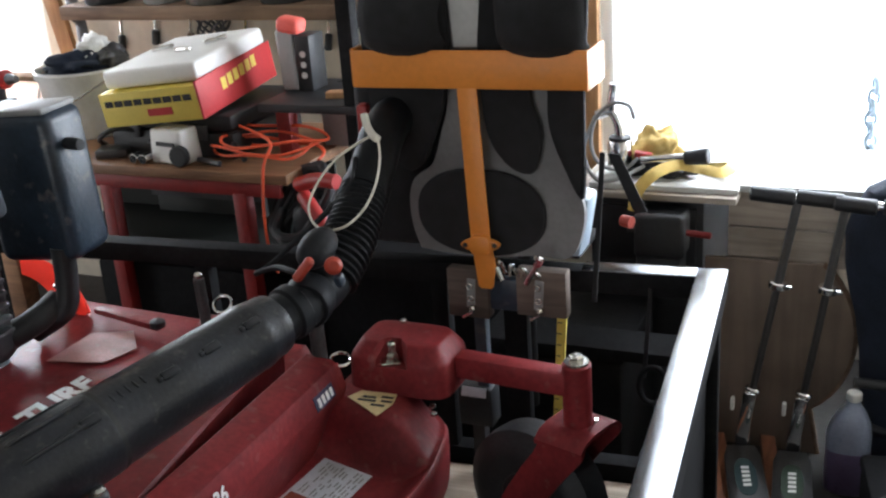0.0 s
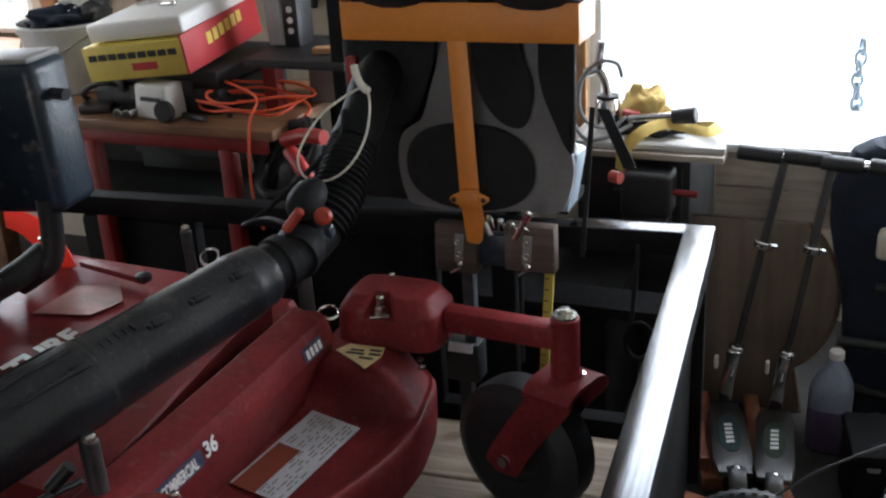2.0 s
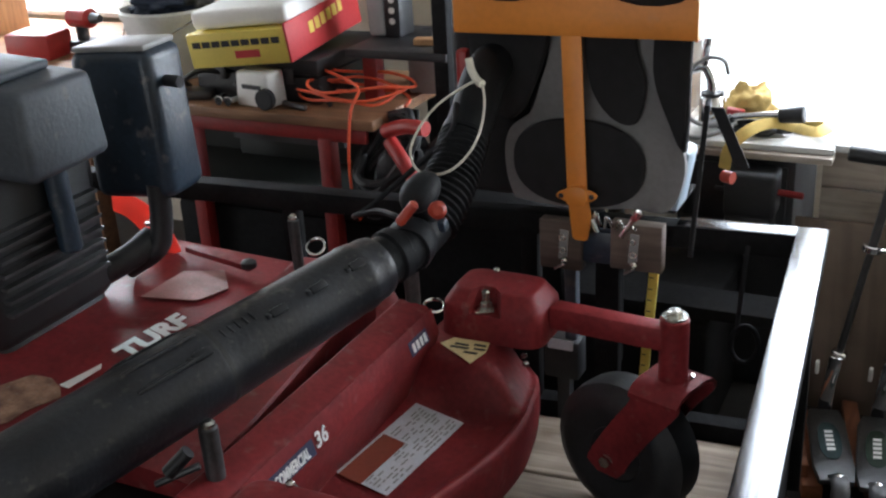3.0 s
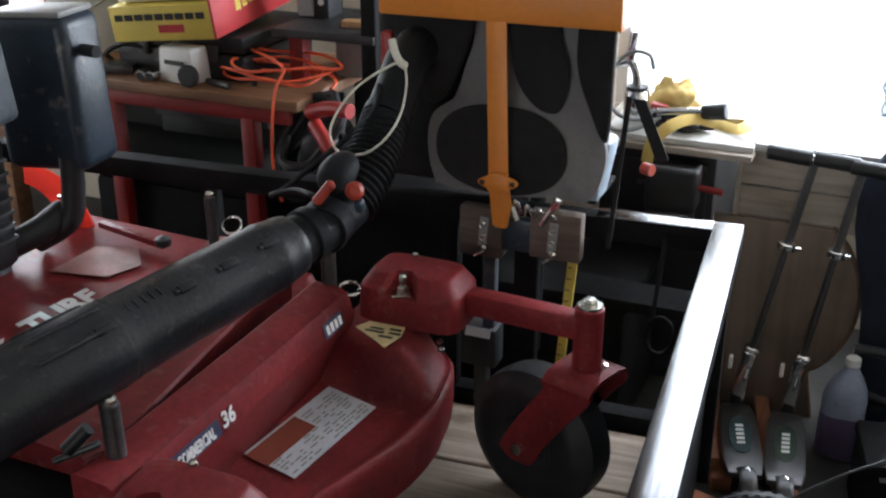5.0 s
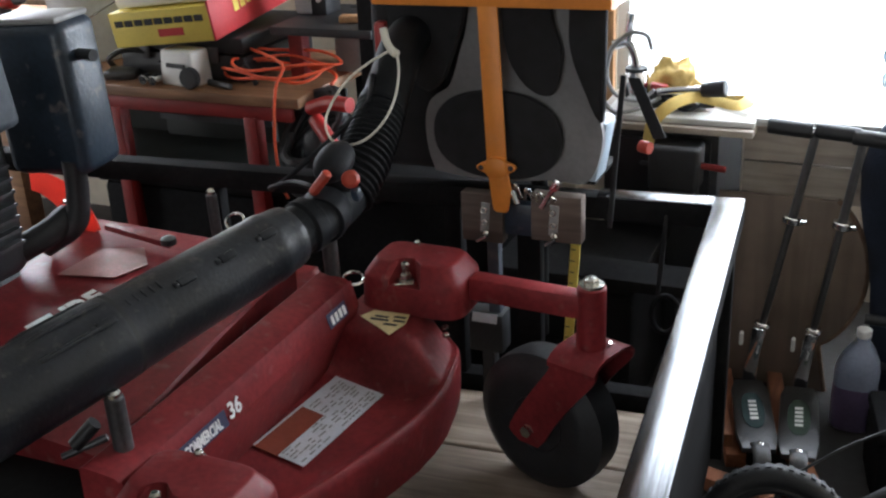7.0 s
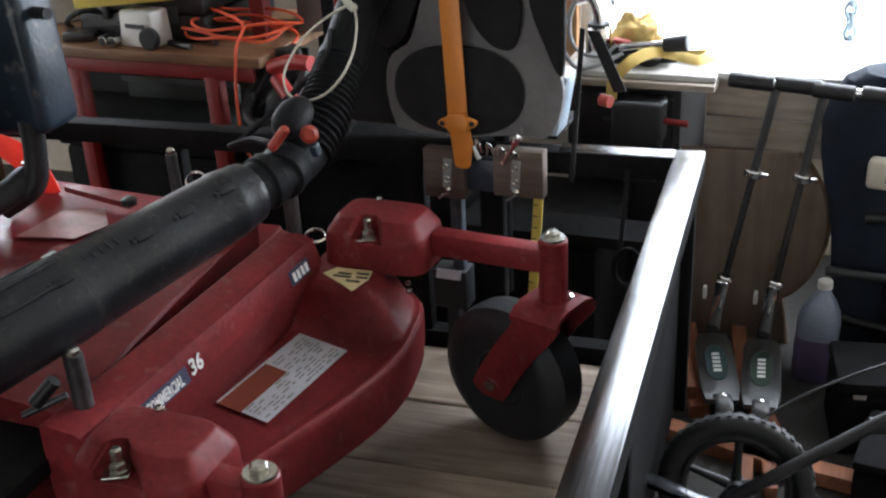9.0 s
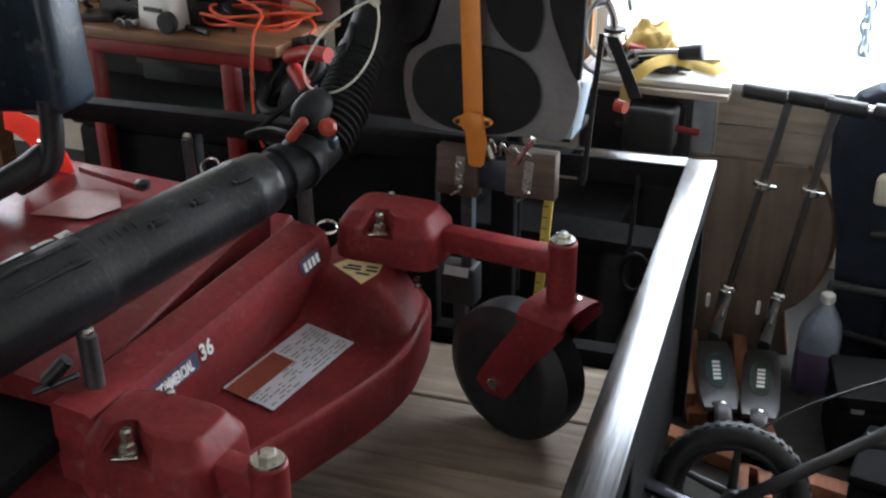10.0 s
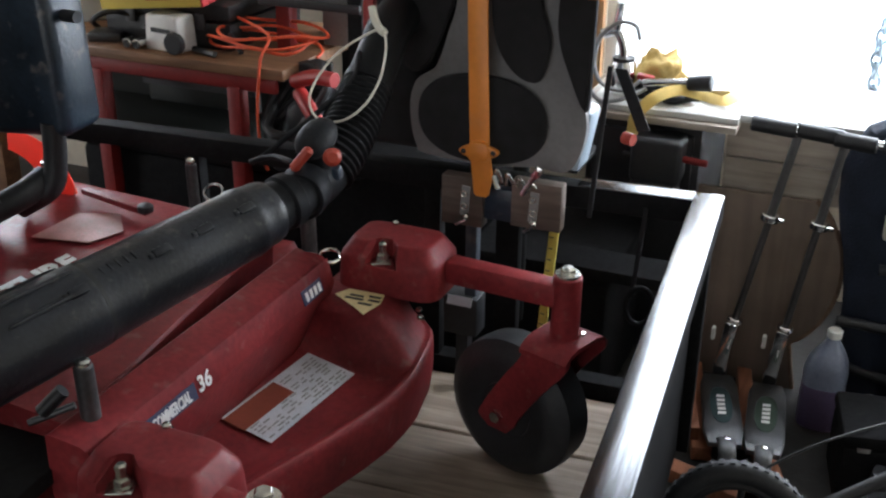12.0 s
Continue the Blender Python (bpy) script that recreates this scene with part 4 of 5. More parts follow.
part("grip_knob", merge(bmesh.new(), tmp, pose(-0.789, 1.605, 0.990, 25, 18, 0) @ Matrix.Diagonal((0.034, 0.050, 0.028, 1))), GRIP, blower, "rounded black throttle grip")
part("grip_stalk", sweep([(-0.792, 1.612, 0.980), (-0.798, 1.625, 0.930), (-0.803, 1.64, 0.905)], 0.030, 14), GRIP, blower)
part("trigger", rod((-0.803, 1.540, 0.950), (-0.772, 1.552, 0.990), 0.0095, bev=0.004), TRIGGER, blower)
part("stop_switch", rod((-0.742, 1.575, 0.972), (-0.728, 1.553, 0.980), 0.0165, bev=0.007, n=20), TRIGGER, blower)
part("switch_base", box((-0.724, 1.562, 0.950), (0.016, 0.02, 0.026), (20, 0, 0), 0.006), NAVY, blower)
part("throttle_cable", sweep(curve_points([(-0.830, 1.86, 1.085), (-0.815, 1.80, 1.046), (-0.864, 1.76, 0.991), (-0.917, 1.73, 0.943), (-0.949, 1.70, 0.912), (-0.975, 1.68, 0.893), (-0.960, 1.655, 0.905), (-0.905, 1.64, 0.926), (-0.844, 1.60, 0.939), (-0.815, 1.59, 0.935)], 8), 0.006, 8), GRIP, blower)
part("cord_loop", sweep(curve_points([(-0.755, 1.811, 1.149), (-0.782, 1.802, 1.139), (-0.826, 1.773, 1.108), (-0.852, 1.745, 1.072), (-0.860, 1.711, 1.034), (-0.838, 1.682, 1.009), (-0.803, 1.668, 1.001), (-0.759, 1.668, 1.013), (-0.725, 1.682, 1.044), (-0.714, 1.716, 1.080), (-0.725, 1.764, 1.114), (-0.741, 1.797, 1.137)], 6, True), 0.0024, 8, closed=True), CORD, blower, "white looped pull cord")
part("cord_knot", sweep(curve_points([(-0.784, 1.830, 1.186), (-0.775, 1.821, 1.166), (-0.761, 1.813, 1.150), (-0.746, 1.804, 1.145)], 4), 0.008, 8), CORD, blower)

# ---- workbench corner ----
BZ = 0.835
bench = thing("workbench", (-1.85, 2.72, 0), "red steel workbench with a worn wooden top", "workbench")
part("top", box((-1.87, 2.725, BZ - 0.015), (1.00, 0.55, 0.030), bev=0.004), BENCH_WOOD, bench)
part("apron", box((-1.87, 2.468, BZ - 0.052), (0.94, 0.02, 0.040), bev=0.003), RED_FRAME, bench)
for x in (-2.005, -1.535):
    part("leg", box((x, 2.475, 0.385), (0.042, 0.045, 0.77), bev=0.004), RED_FRAME, bench)
for x in (-2.33, -1.40):
    part("leg", box((x, 2.96, 0.40), (0.045, 0.045, 0.80), bev=0.004), RED_FRAME, bench)
part("back_panel", box((-1.87, 2.80, 0.62), (0.92, 0.012, 0.30)), GREEN_DARK, bench)
part("shelf_edge", box((-1.765, 2.62, 0.70), (0.40, 0.02, 0.018)), DARK_STEEL, bench)
part("drawer_front", box((-1.765, 2.64, 0.665), (0.39, 0.02, 0.06), bev=0.003), GREEN_DARK, bench)
part("lower_shelf", box((-1.80, 2.66, 0.575), (0.90, 0.36, 0.022), bev=0.003), GREEN_DARK, bench)

case = thing("tool_case", (-1.82, 2.76, BZ), "flat black tool case lying on the workbench", "tool case")
part("body", box((-1.82, 2.76, BZ + 0.040), (0.44, 0.40, 0.080), bev=0.012), BLACK, case)
part("lid", box((-1.82, 2.76, BZ + 0.107), (0.44, 0.40, 0.050), bev=0.012), BLACK, case)
for x in (-1.94, -1.70):
    part("latch", box((x, 2.556, BZ + 0.080), (0.035, 0.010, 0.045), bev=0.003), DARK_STEEL, case)
part("handle", sweep(curve_points([(-1.88, 2.555, BZ + 0.05), (-1.875, 2.535, BZ + 0.05), (-1.765, 2.535, BZ + 0.05), (-1.76, 2.555, BZ + 0.05)], 4), 0.007, 8), BLACK, case)

carton = thing("tool_carton", (-1.77, 2.70, BZ + 0.112), "yellow and red carton with white lid on a tool case", "carton")
carton.matrix_basis = pose(-1.808, 2.70, BZ + 0.138, 4, -6, 2)
part("yellow_side", box((-0.012, 0.0, 0.050), (0.338, 0.43, 0.10), bev=0.002), YELLOW_CARD, carton, local=True)
part("red_end", box((0.1605, 0.0, 0.056), (0.008, 0.436, 0.112), bev=0.002), RED_CARD, carton, "red printed end panel", local=True)
part("lid", box((-0.005, 0.01, 0.132), (0.325, 0.40, 0.056), (0, 0, 0), 0.014, 3), WHITE, carton, "white plastic lid", local=True)
for k in range(9):
    part("print_bar", box((-0.15 + k * 0.034, -0.2158, 0.068), (0.028, 0.001, 0.018)), INK, carton, local=True)
part("print_bar", box((0.02, -0.2158, 0.034), (0.085, 0.001, 0.022)), RED_CARD, carton, local=True)
for k in range(6):
    part("print_bar", box((0.1650, -0.08 + k * 0.036, 0.066 + k * 0.003), (0.001, 0.026, 0.034)), YELLOW_CARD, carton, local=True)
for x, y, r in ((-0.09, 0.03, 20), (0.02, -0.03, -15), (0.08, 0.06, 40)):
    part("lid_clip", box((x, y, 0.166), (0.07, 0.016, 0.014), (0, 0, r), 0.005), CHROME, carton, local=True)

charger = thing("battery_charger", (-1.775, 2.53, BZ), "white plastic charger with a black dial on the workbench", "charger")
part("body", box((-1.780, 2.525, BZ + 0.052), (0.130, 0.085, 0.104), (0, 0, -8), 0.010, 3, taper=0.92), WHITE, charger)
part("dial", rod((-1.730, 2.482, BZ + 0.032), (-1.730, 2.458, BZ + 0.032), 0.031, bev=0.004, n=24), BLACK, charger)
part("slot", box((-1.782, 2.4795, BZ + 0.062), (0.07, 0.004, 0.012), (0, 0, -8)), BLACK, charger)
for x in (-1.895, -1.862):
    solid("socket", rod((x, 2.50, BZ + 0.018), (x + 0.004, 2.462, BZ + 0.018), 0.0145, n=18, bev=0.002), CHROME, "chrome wrench socket lying on the workbench", "socket", "sockets on the bench")
solid("pliers", sweep(curve_points([(-1.70, 2.52, BZ + 0.010), (-1.65, 2.50, BZ + 0.012), (-1.61, 2.49, BZ + 0.010)], 5), 0.009, 8), DARK_STEEL, "dark steel pliers lying on the workbench", "pliers")
solid("bench_tray", box((-2.02, 2.54, BZ + 0.014), (0.10, 0.08, 0.028), (0, 0, 20), 0.008), ALU, "small shiny metal parts tray", "tray")
solid("black_cable", sweep(curve_points([(-2.10, 2.60, BZ + 0.012), (-2.05, 2.52, BZ + 0.06), (-1.99, 2.54, BZ + 0.085), (-1.90, 2.575, BZ + 0.060), (-1.86, 2.60, BZ + 0.012), (-1.66, 2.60, BZ + 0.012), (-1.60, 2.56, BZ + 0.05), (-1.55, 2.53, BZ + 0.012)], 8), 0.008, 8), BLACK, "thick black cable looped over the bench", "cable")

bucket = thing("bucket", (-2.30, 2.78, BZ), "white plastic bucket full of rags and tools", "bucket")
part("pail", lathe([(0.115, 0), (0.120, 0.004), (0.145, 0.195), (0.152, 0.196), (0.154, 0.215), (0.148, 0.222), (0.140, 0.205), (0.112, 0.012), (0.0, 0.010)], pose(-2.30, 2.78, BZ), 36), BUCKET, bucket)
part("handle", sweep(curve_points([(-2.44, 2.74, BZ + 0.19), (-2.36, 2.63, BZ + 0.13), (-2.25, 2.62, BZ + 0.13), (-2.16, 2.73, BZ + 0.19)], 6), 0.003, 6), STEEL, bucket)


def rag(name, c, size, seed, material, label):
    """A crumpled heap of cloth."""
    rnd = random.Random(seed)
    tmp = bmesh.new()
    bmesh.ops.create_icosphere(tmp, subdivisions=4, radius=1)
    for v in tmp.verts:
        k = 1 + 0.55 * noise.noise(v.co * 1.9 + Vector((seed, 0, 0))) + 0.25 * noise.noise(v.co * 5 + Vector((0, seed, 0)))
        v.co = Vector((v.co.x * size[0] * k, v.co.y * size[1] * k, max(v.co.z, -0.5) * size[2] * k))
    ob = solid(name, merge(bmesh.new(), tmp, pose(*c)), material, label, name.replace("_", " "))
    ob.data.set_sharp_from_angle(angle=3.1)
    return ob


rag("dark_rag", (-2.30, 2.76, BZ + 0.225), (0.12, 0.10, 0.045), 3, NAVY_CLOTH, "dark crumpled rag heaped in the bucket")
rag("white_cloth", (-2.25, 2.80, BZ + 0.262), (0.06, 0.05, 0.05), 5, WHITE, "white cloth stuffed in the bucket")
rag("grey_glove", (-2.19, 2.80, BZ + 0.245), (0.06, 0.05, 0.04), 8, DARK_STEEL, "grey work glove hanging over the bucket rim")

# shelf with the packaged trimmer
shelf = thing("tool_shelf", (-1.36, 2.76, 0), "black steel shelf on a red post", "shelf")
part("board", box((-1.365, 2.76, 0.986), (0.32, 0.34, 0.024), bev=0.003), BLACK, shelf)
part("post", box((-1.475, 2.66, 0.915), (0.045, 0.045, 0.16), bev=0.003), RED_FRAME, shelf)
part("post", box((-1.225, 2.62, 0.70), (0.045, 0.045, 1.40), bev=0.004), BLACK_PAINT_SHADE, shelf)
part("post", box((-1.40, 2.90, 0.50), (0.04, 0.04, 1.0), bev=0.003), BLACK, shelf)
solid("grey_box", box((-1.345, 2.80, BZ + 0.075), (0.13, 0.10, 0.15), bev=0.006), GREY, "plain grey box behind the shelf post", "box")
pack = thing("trimmer_pack", (-1.455, 2.80, 1.02), "black and clear retail pack with an orange tool head", "package")
part("card", box((-1.415, 2.80, 1.115), (0.055, 0.10, 0.19), (0, 0, 0), 0.003), BLACK, pack)
part("blister", box((-1.478, 2.79, 1.125), (0.065, 0.08, 0.21), (0, -3, 0), 0.012, 3), mat("clear_blister", (0.45, 0.47, 0.48), 0.2, vary=0.1), pack)
part("tool_head", box((-1.455, 2.765, 1.245), (0.085, 0.07, 0.055), (0, 10, 0), 0.018, 3), ORANGE_SAFE, pack)
for k in range(3):
    part("print_dot", rod((-1.415, 2.7495, 1.075 + 0.036 * k), (-1.415, 2.7485, 1.075 + 0.036 * k), 0.011, n=16), WHITE, pack)
pack.location += Vector((-0.035, 0, -0.022))
pack.scale = (0.9, 0.9, 0.86)
solid("offcut", box((-1.30, 2.70, 1.007), (0.10, 0.04, 0.018), (0, 0, 12), 0.002), PINE, "small pine offcut on the black shelf", "offcut")

# orange extension cord in loose coils, one end hanging
coil = []
for i in range(44):
    a = i * 0.50
    coil.append((-1.49 + (0.16 + 0.035 * math.sin(i * 0.37)) * math.cos(a), 2.57 + (0.09 + 0.02 * math.sin(i * 0.61)) * math.sin(a), BZ + 0.012 + 0.0016 * i + 0.014 * math.sin(i * 0.83) ** 2))
coil += [(-1.42, 2.47, BZ + 0.09), (-1.425, 2.43, BZ + 0.03), (-1.44, 2.425, 0.72), (-1.435, 2.425, 0.60), (-1.42, 2.43, 0.55)]
solid("extension_cord", sweep(curve_points(coil, 4), 0.0045, 8), ORANGE_CORD, "orange extension cord coiled on the bench with one end hanging", "extension cord")
blk = [(-1.36 + (0.09 + 0.012 * math.sin(i * 2.1)) * math.cos(i * 0.5), 2.50 + 0.05 * math.sin(i * 0.5), 0.70 + 0.10 * math.sin(i * 0.5 + 0.5) + 0.05 * math.sin(i * 0.31)) for i in range(60)]
solid("black_hose", sweep(curve_points(blk, 4), 0.013, 8), BLACK, "black hose hanging in loops off the bench end", "hose")
for k, (p, q, r) in enumerate((((-1.30, 2.40, 0.83), (-1.22, 2.36, 0.860), (-1.15, 2.34, 0.865)), ((-1.29, 2.40, 0.80), (-1.235, 2.36, 0.765), (-1.19, 2.34, 0.72)))):
    solid("cutter_handle", sweep(curve_points([p, q, r], 6), 0.020, 12), RED_GLOSS, "thick red tool handle hanging beside the bench", "tool handle", "red handles")
solid("red_clamp", box((-1.02, 2.36, 1.16), (0.05, 0.05, 0.16), (0, 12, 0), 0.012), RED_GLOSS, "red clamp hanging beside the blower", "clamp")
rag("dark_tarp", (-1.30, 2.56, 0.62), (0.13, 0.10, 0.14), 21, BLACK, "dark folded tarp under the shelf")

# wall and window clutter at the left
solid("leaning_board", box((-2.815, 3.28, 1.15), (0.07, 0.025, 0.80), (0, -11, 0), 0.002), PINE, "pine board leaning against the wall", "board")
solid("wall_shelf", box((-2.05, 3.28, 1.158), (1.30, 0.22, 0.05), bev=0.003), BLOCK, "brown wooden shelf along the wall", "shelf", at=None)
for k, (x, w, h, m) in enumerate(((-2.55, 0.16, 0.14, BLACK), (-2.30, 0.14, 0.10, GREY), (-2.08, 0.20, 0.08, DARK_STEEL), (-1.80, 0.16, 0.12, BLACK), (-1.55, 0.12, 0.10, BENCH_WOOD))):
    solid("storage_tin", lathe([(w / 2 - 0.004, 0), (w / 2, 0.006), (w / 2, h - 0.01), (w / 2 - 0.008, h)], pose(x, 3.26, 1.184), 20), m, "old storage tin standing on the wall shelf", "tin", "tins on the shelf")
for x, z, h, m in ((-2.62, 1.04, 0.12, BLACK), (-2.46, 1.06, 0.11, DARK_STEEL), (-2.30, 1.05, 0.12, BLOCK), (-2.06, 1.05, 0.12, DARK_STEEL), (-1.90, 1.04, 0.12, CHROME), (-1.72, 1.05, 0.12, BLACK)):
    tool = thing("hand_tool", (x, 3.385, z - h / 2), "hand tool with a dark grip hung on the wall", "tool", "tools on the wall")
    part("grip", rod((x, 3.385, z - h / 2), (x + 0.008, 3.385, z), 0.014, n=10, bev=0.004), m, tool)
    part("shaft", rod((x + 0.008, 3.385, z), (x + 0.014, 3.385, z + h / 2), 0.006, n=8), STEEL, tool)
tangle = [(-2.17 + 0.055 * math.sin(i * 1.7) + 0.02 * math.sin(i * 0.6), 3.355 + 0.02 * math.sin(i * 2.3), 1.06 + 0.075 * math.cos(i * 1.1)) for i in range(34)]
solid("wire_tangle", sweep(curve_points(tangle, 4), 0.005, 6), DARK_STEEL, "tangled grey wire hung on the wall", "wire")
strap = [(-2.80 + 0.012 * i, 3.33 - 0.01 * (i % 2), 1.30 - 0.055 * i + 0.02 * math.sin(i * 1.9)) for i in range(8)]
solid("wall_strap", sweep(curve_points(strap, 5), 0.030, 8, flat=0.3, up=(0, 1, 0)), DARK_STEEL, "dull grey webbing strap hung beside the window", "strap")
side_bench = thing("side_bench", (-2.95, 2.85, 0), "cluttered wooden side bench under the small window", "bench")
part("top", box((-2.98, 2.90, 0.845), (1.05, 0.85, 0.04), bev=0.004), BENCH_WOOD, side_bench)
for x, y in ((-3.45, 2.55), (-2.52, 2.55), (-3.45, 3.25), (-2.52, 3.25)):
    part("leg", box((x, y, 0.412), (0.07, 0.07, 0.824), bev=0.004), BENCH_WOOD, side_bench)
drill = thing("red_drill", (-2.760, 2.86, 0.866), "red cordless drill standing on the side bench", "drill")
part("motor", rod((-2.800, 2.86, 0.985), (-2.680, 2.84, 0.990), 0.034, bev=0.012, n=18), RED_GLOSS, drill)
part("handle", rod((-2.750, 2.855, 0.90), (-2.750, 2.855, 0.975), 0.022, n=14), BLACK, drill)
part("battery", box((-2.750, 2.855, 0.890), (0.075, 0.09, 0.045), bev=0.01), BLACK, drill)
part("chuck", rod((-2.680, 2.84, 0.990), (-2.640, 2.834, 0.992), 0.020, 0.013), DARK_STEEL, drill)
solid("red_toolbox", box((-2.86, 2.75, 0.912), (0.18, 0.14, 0.092), (0, 0, 8), 0.012), RED_GLOSS, "red metal toolbox on the side bench", "toolbox")
solid("brown_carton", box((-3.42, 3.05, 0.966), (0.24, 0.20, 0.20), (0, 0, -5), 0.004), PINE, "open brown carton on the side bench", "carton")
solid("black_radio", box((-3.42, 3.05, 1.11), (0.16, 0.12, 0.09), (0, 0, 10), 0.02, 3), BLACK, "small black radio on the carton", "radio")

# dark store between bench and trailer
for c, s, m, lab in (((-1.75, 2.66, 0.28), (0.80, 0.34, 0.54), BLACK_PAINT_SHADE, "large black storage tote under the bench"), ((-1.10, 2.72, 0.30), (0.52, 0.42, 0.60), BLACK_PAINT_SHADE, "large black storage tote on the floor"),
                     ((-0.62, 2.62, 0.215), (0.40, 0.40, 0.43), BLACK_PAINT_SHADE, "dark steel storage chest on the floor")):
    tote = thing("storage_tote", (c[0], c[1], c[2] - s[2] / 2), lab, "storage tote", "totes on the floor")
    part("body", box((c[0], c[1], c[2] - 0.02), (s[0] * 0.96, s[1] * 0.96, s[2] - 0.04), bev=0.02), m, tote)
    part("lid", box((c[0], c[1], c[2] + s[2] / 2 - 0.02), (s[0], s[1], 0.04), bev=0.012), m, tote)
# grey plank given the black material so its lit top reads as shaded
solid("shaded_plank", box((-0.42, 2.46, 0.43), (0.34, 0.09, 0.035), (12, 0, 0), 0.003), BLACK_PAINT_SHADE, "grey plank lying across the chest, coloured near-black for shade", "plank")
yst = thing("yellow_rule", (-0.525, 2.18, 0.31), "yellow wooden measuring stick with black marks", "measuring stick")
part("stick", box((-0.508, 2.165, 0.505), (0.022, 0.006, 0.40), (0, 4, 0), 0.001), YELLOW_CARD, yst)
for k in range(12):
    part("mark", box((-0.524 + k * 0.0020, 2.1615, 0.335 + k * 0.0285), (0.010, 0.001, 0.0025), (0, 4, 0)), INK, yst)
lock = thing("padlock_box", (-0.71, 2.05, 0.36), "small black lock box with a pale sticker", "lock box")
part("body", box((-0.69, 2.10, 0.42), (0.085, 0.06, 0.10), bev=0.006), BLACK, lock)
part("sticker", box((-0.69, 2.068, 0.462), (0.06, 0.005, 0.022), (-25, 0, 0)), PAPER, lock)
part("foot", box((-0.69, 2.10, 0.312), (0.03, 0.03, 0.12)), BLACK, lock)

# ---- counter under the big window ----
counter = thing("counter", (-0.42, 3.0, 0), "counter of two stacked weathered boards on a black cabinet", "counter")
part("board", box((-0.42, 3.02, 0.738), (0.44, 0.56, 0.018), bev=0.002), GREY_WOOD, counter)
part("board", box((-0.405, 3.03, 0.757), (0.40, 0.54, 0.016), (0, 0, 1), 0.002), CARD, counter)
part("cabinet", box((-0.46, 3.06, 0.365), (0.32, 0.44, 0.726), bev=0.006), BLACK, counter)
part("drawer", box((-0.46, 2.835, 0.60), (0.28, 0.015, 0.16), bev=0.004), BLACK, counter)
part("drawer_handle", box((-0.46, 2.822, 0.61), (0.10, 0.012, 0.012), bev=0.003), DARK_STEEL, counter)
vise = thing("bench_vise", (-0.40, 2.78, 0.48), "black bench grinder with a red lever under the counter", "vise")
part("body", box((-0.395, 2.745, 0.640), (0.135, 0.10, 0.125), bev=0.014, seg=3), BLACK, vise)
part("base", box((-0.40, 2.76, 0.535), (0.12, 0.10, 0.12), bev=0.01), BLACK, vise)
part("bracket", box((-0.40, 2.81, 0.495), (0.10, 0.05, 0.06), bev=0.005), BLACK, vise)
part("lever", rod((-0.33, 2.74, 0.645), (-0.262, 2.74, 0.640), 0.009, bev=0.003), RED_FRAME, vise)

spray = thing("spray_gun", (-0.56, 2.86, 0.766), "chrome paint spray gun with a cup standing on the counter", "spray gun")
part("cup", lathe([(0.030, 0), (0.034, 0.006), (0.034, 0.085), (0.028, 0.098)], pose(-0.535, 2.85, 0.768), 24), CHROME, spray)
part("air_hose", sweep(curve_points([(-0.49, 2.83, 0.93), (-0.50, 2.81, 0.97), (-0.545, 2.80, 0.975), (-0.59, 2.80, 0.93), (-0.60, 2.79, 0.86), (-0.57, 2.78, 0.81), (-0.51, 2.78, 0.80), (-0.47, 2.79, 0.83)], 8), 0.0055, 8), GREY, spray)
part("cap", rod((-0.535, 2.85, 0.852), (-0.535, 2.85, 0.872), 0.030), BLACK, spray)
part("gun_body", sweep(curve_points([(-0.535, 2.85, 0.87), (-0.54, 2.85, 0.91), (-0.56, 2.85, 0.94), (-0.60, 2.85, 0.93)], 5), 0.014, 12), CHROME, spray)
part("handle", rod((-0.56, 2.85, 0.935), (-0.550, 2.85, 1.02), 0.013), CHROME, spray)
part("hose", sweep(curve_points([(-0.60, 2.84, 0.93), (-0.625, 2.80, 0.84), (-0.58, 2.76, 0.775), (-0.52, 2.77, 0.775), (-0.46, 2.82, 0.80)], 8), 0.006, 8), GREY, spray)
torch = thing("flashlight", (-0.36, 2.84, 0.80), "black flashlight with a chrome barrel lying on the counter clutter", "flashlight")
part("barrel", rod((-0.47, 2.83, 0.812), (-0.35, 2.82, 0.828), 0.012), CHROME, torch)
part("head", rod((-0.35, 2.82, 0.828), (-0.285, 2.815, 0.838), 0.019, 0.023, bev=0.003), BLACK, torch)
rag("tan_strap", (-0.45, 2.93, 0.800), (0.075, 0.06, 0.07), 12, mat("tan_webbing", (0.55, 0.38, 0.12), 0.8, vary=0.3, scale=20), "heap of tan webbing strap on the counter")
rag("tool_pouch", (-0.42, 2.86, 0.785), (0.09, 0.05, 0.028), 14, BLACK, "black tool pouch with red trim on the counter")
solid("red_lighter", box((-0.47, 2.85, 0.822), (0.05, 0.03, 0.018), (0, 10, 15), 0.006), RED_GLOSS, "red plastic lighter in the counter clutter", "lighter")


def ribbon(pts, wide, up):
    return sweep(curve_points(pts, 10), wide / 2, 8, flat=0.08, up=up)


solid("yellow_strap", ribbon([(-0.468, 2.725, 0.70), (-0.458, 2.722, 0.755), (-0.42, 2.74, 0.800), (-0.37, 2.79, 0.815), (-0.31, 2.82, 0.800), (-0.25, 2.80, 0.798), (-0.23, 2.86, 0.800), (-0.30, 2.90, 0.785), (-0.36, 2.93, 0.78)], 0.034, (0.3, 0.8, 0.5)), YELLOW, "yellow ratchet strap draped over the counter edge", "strap")

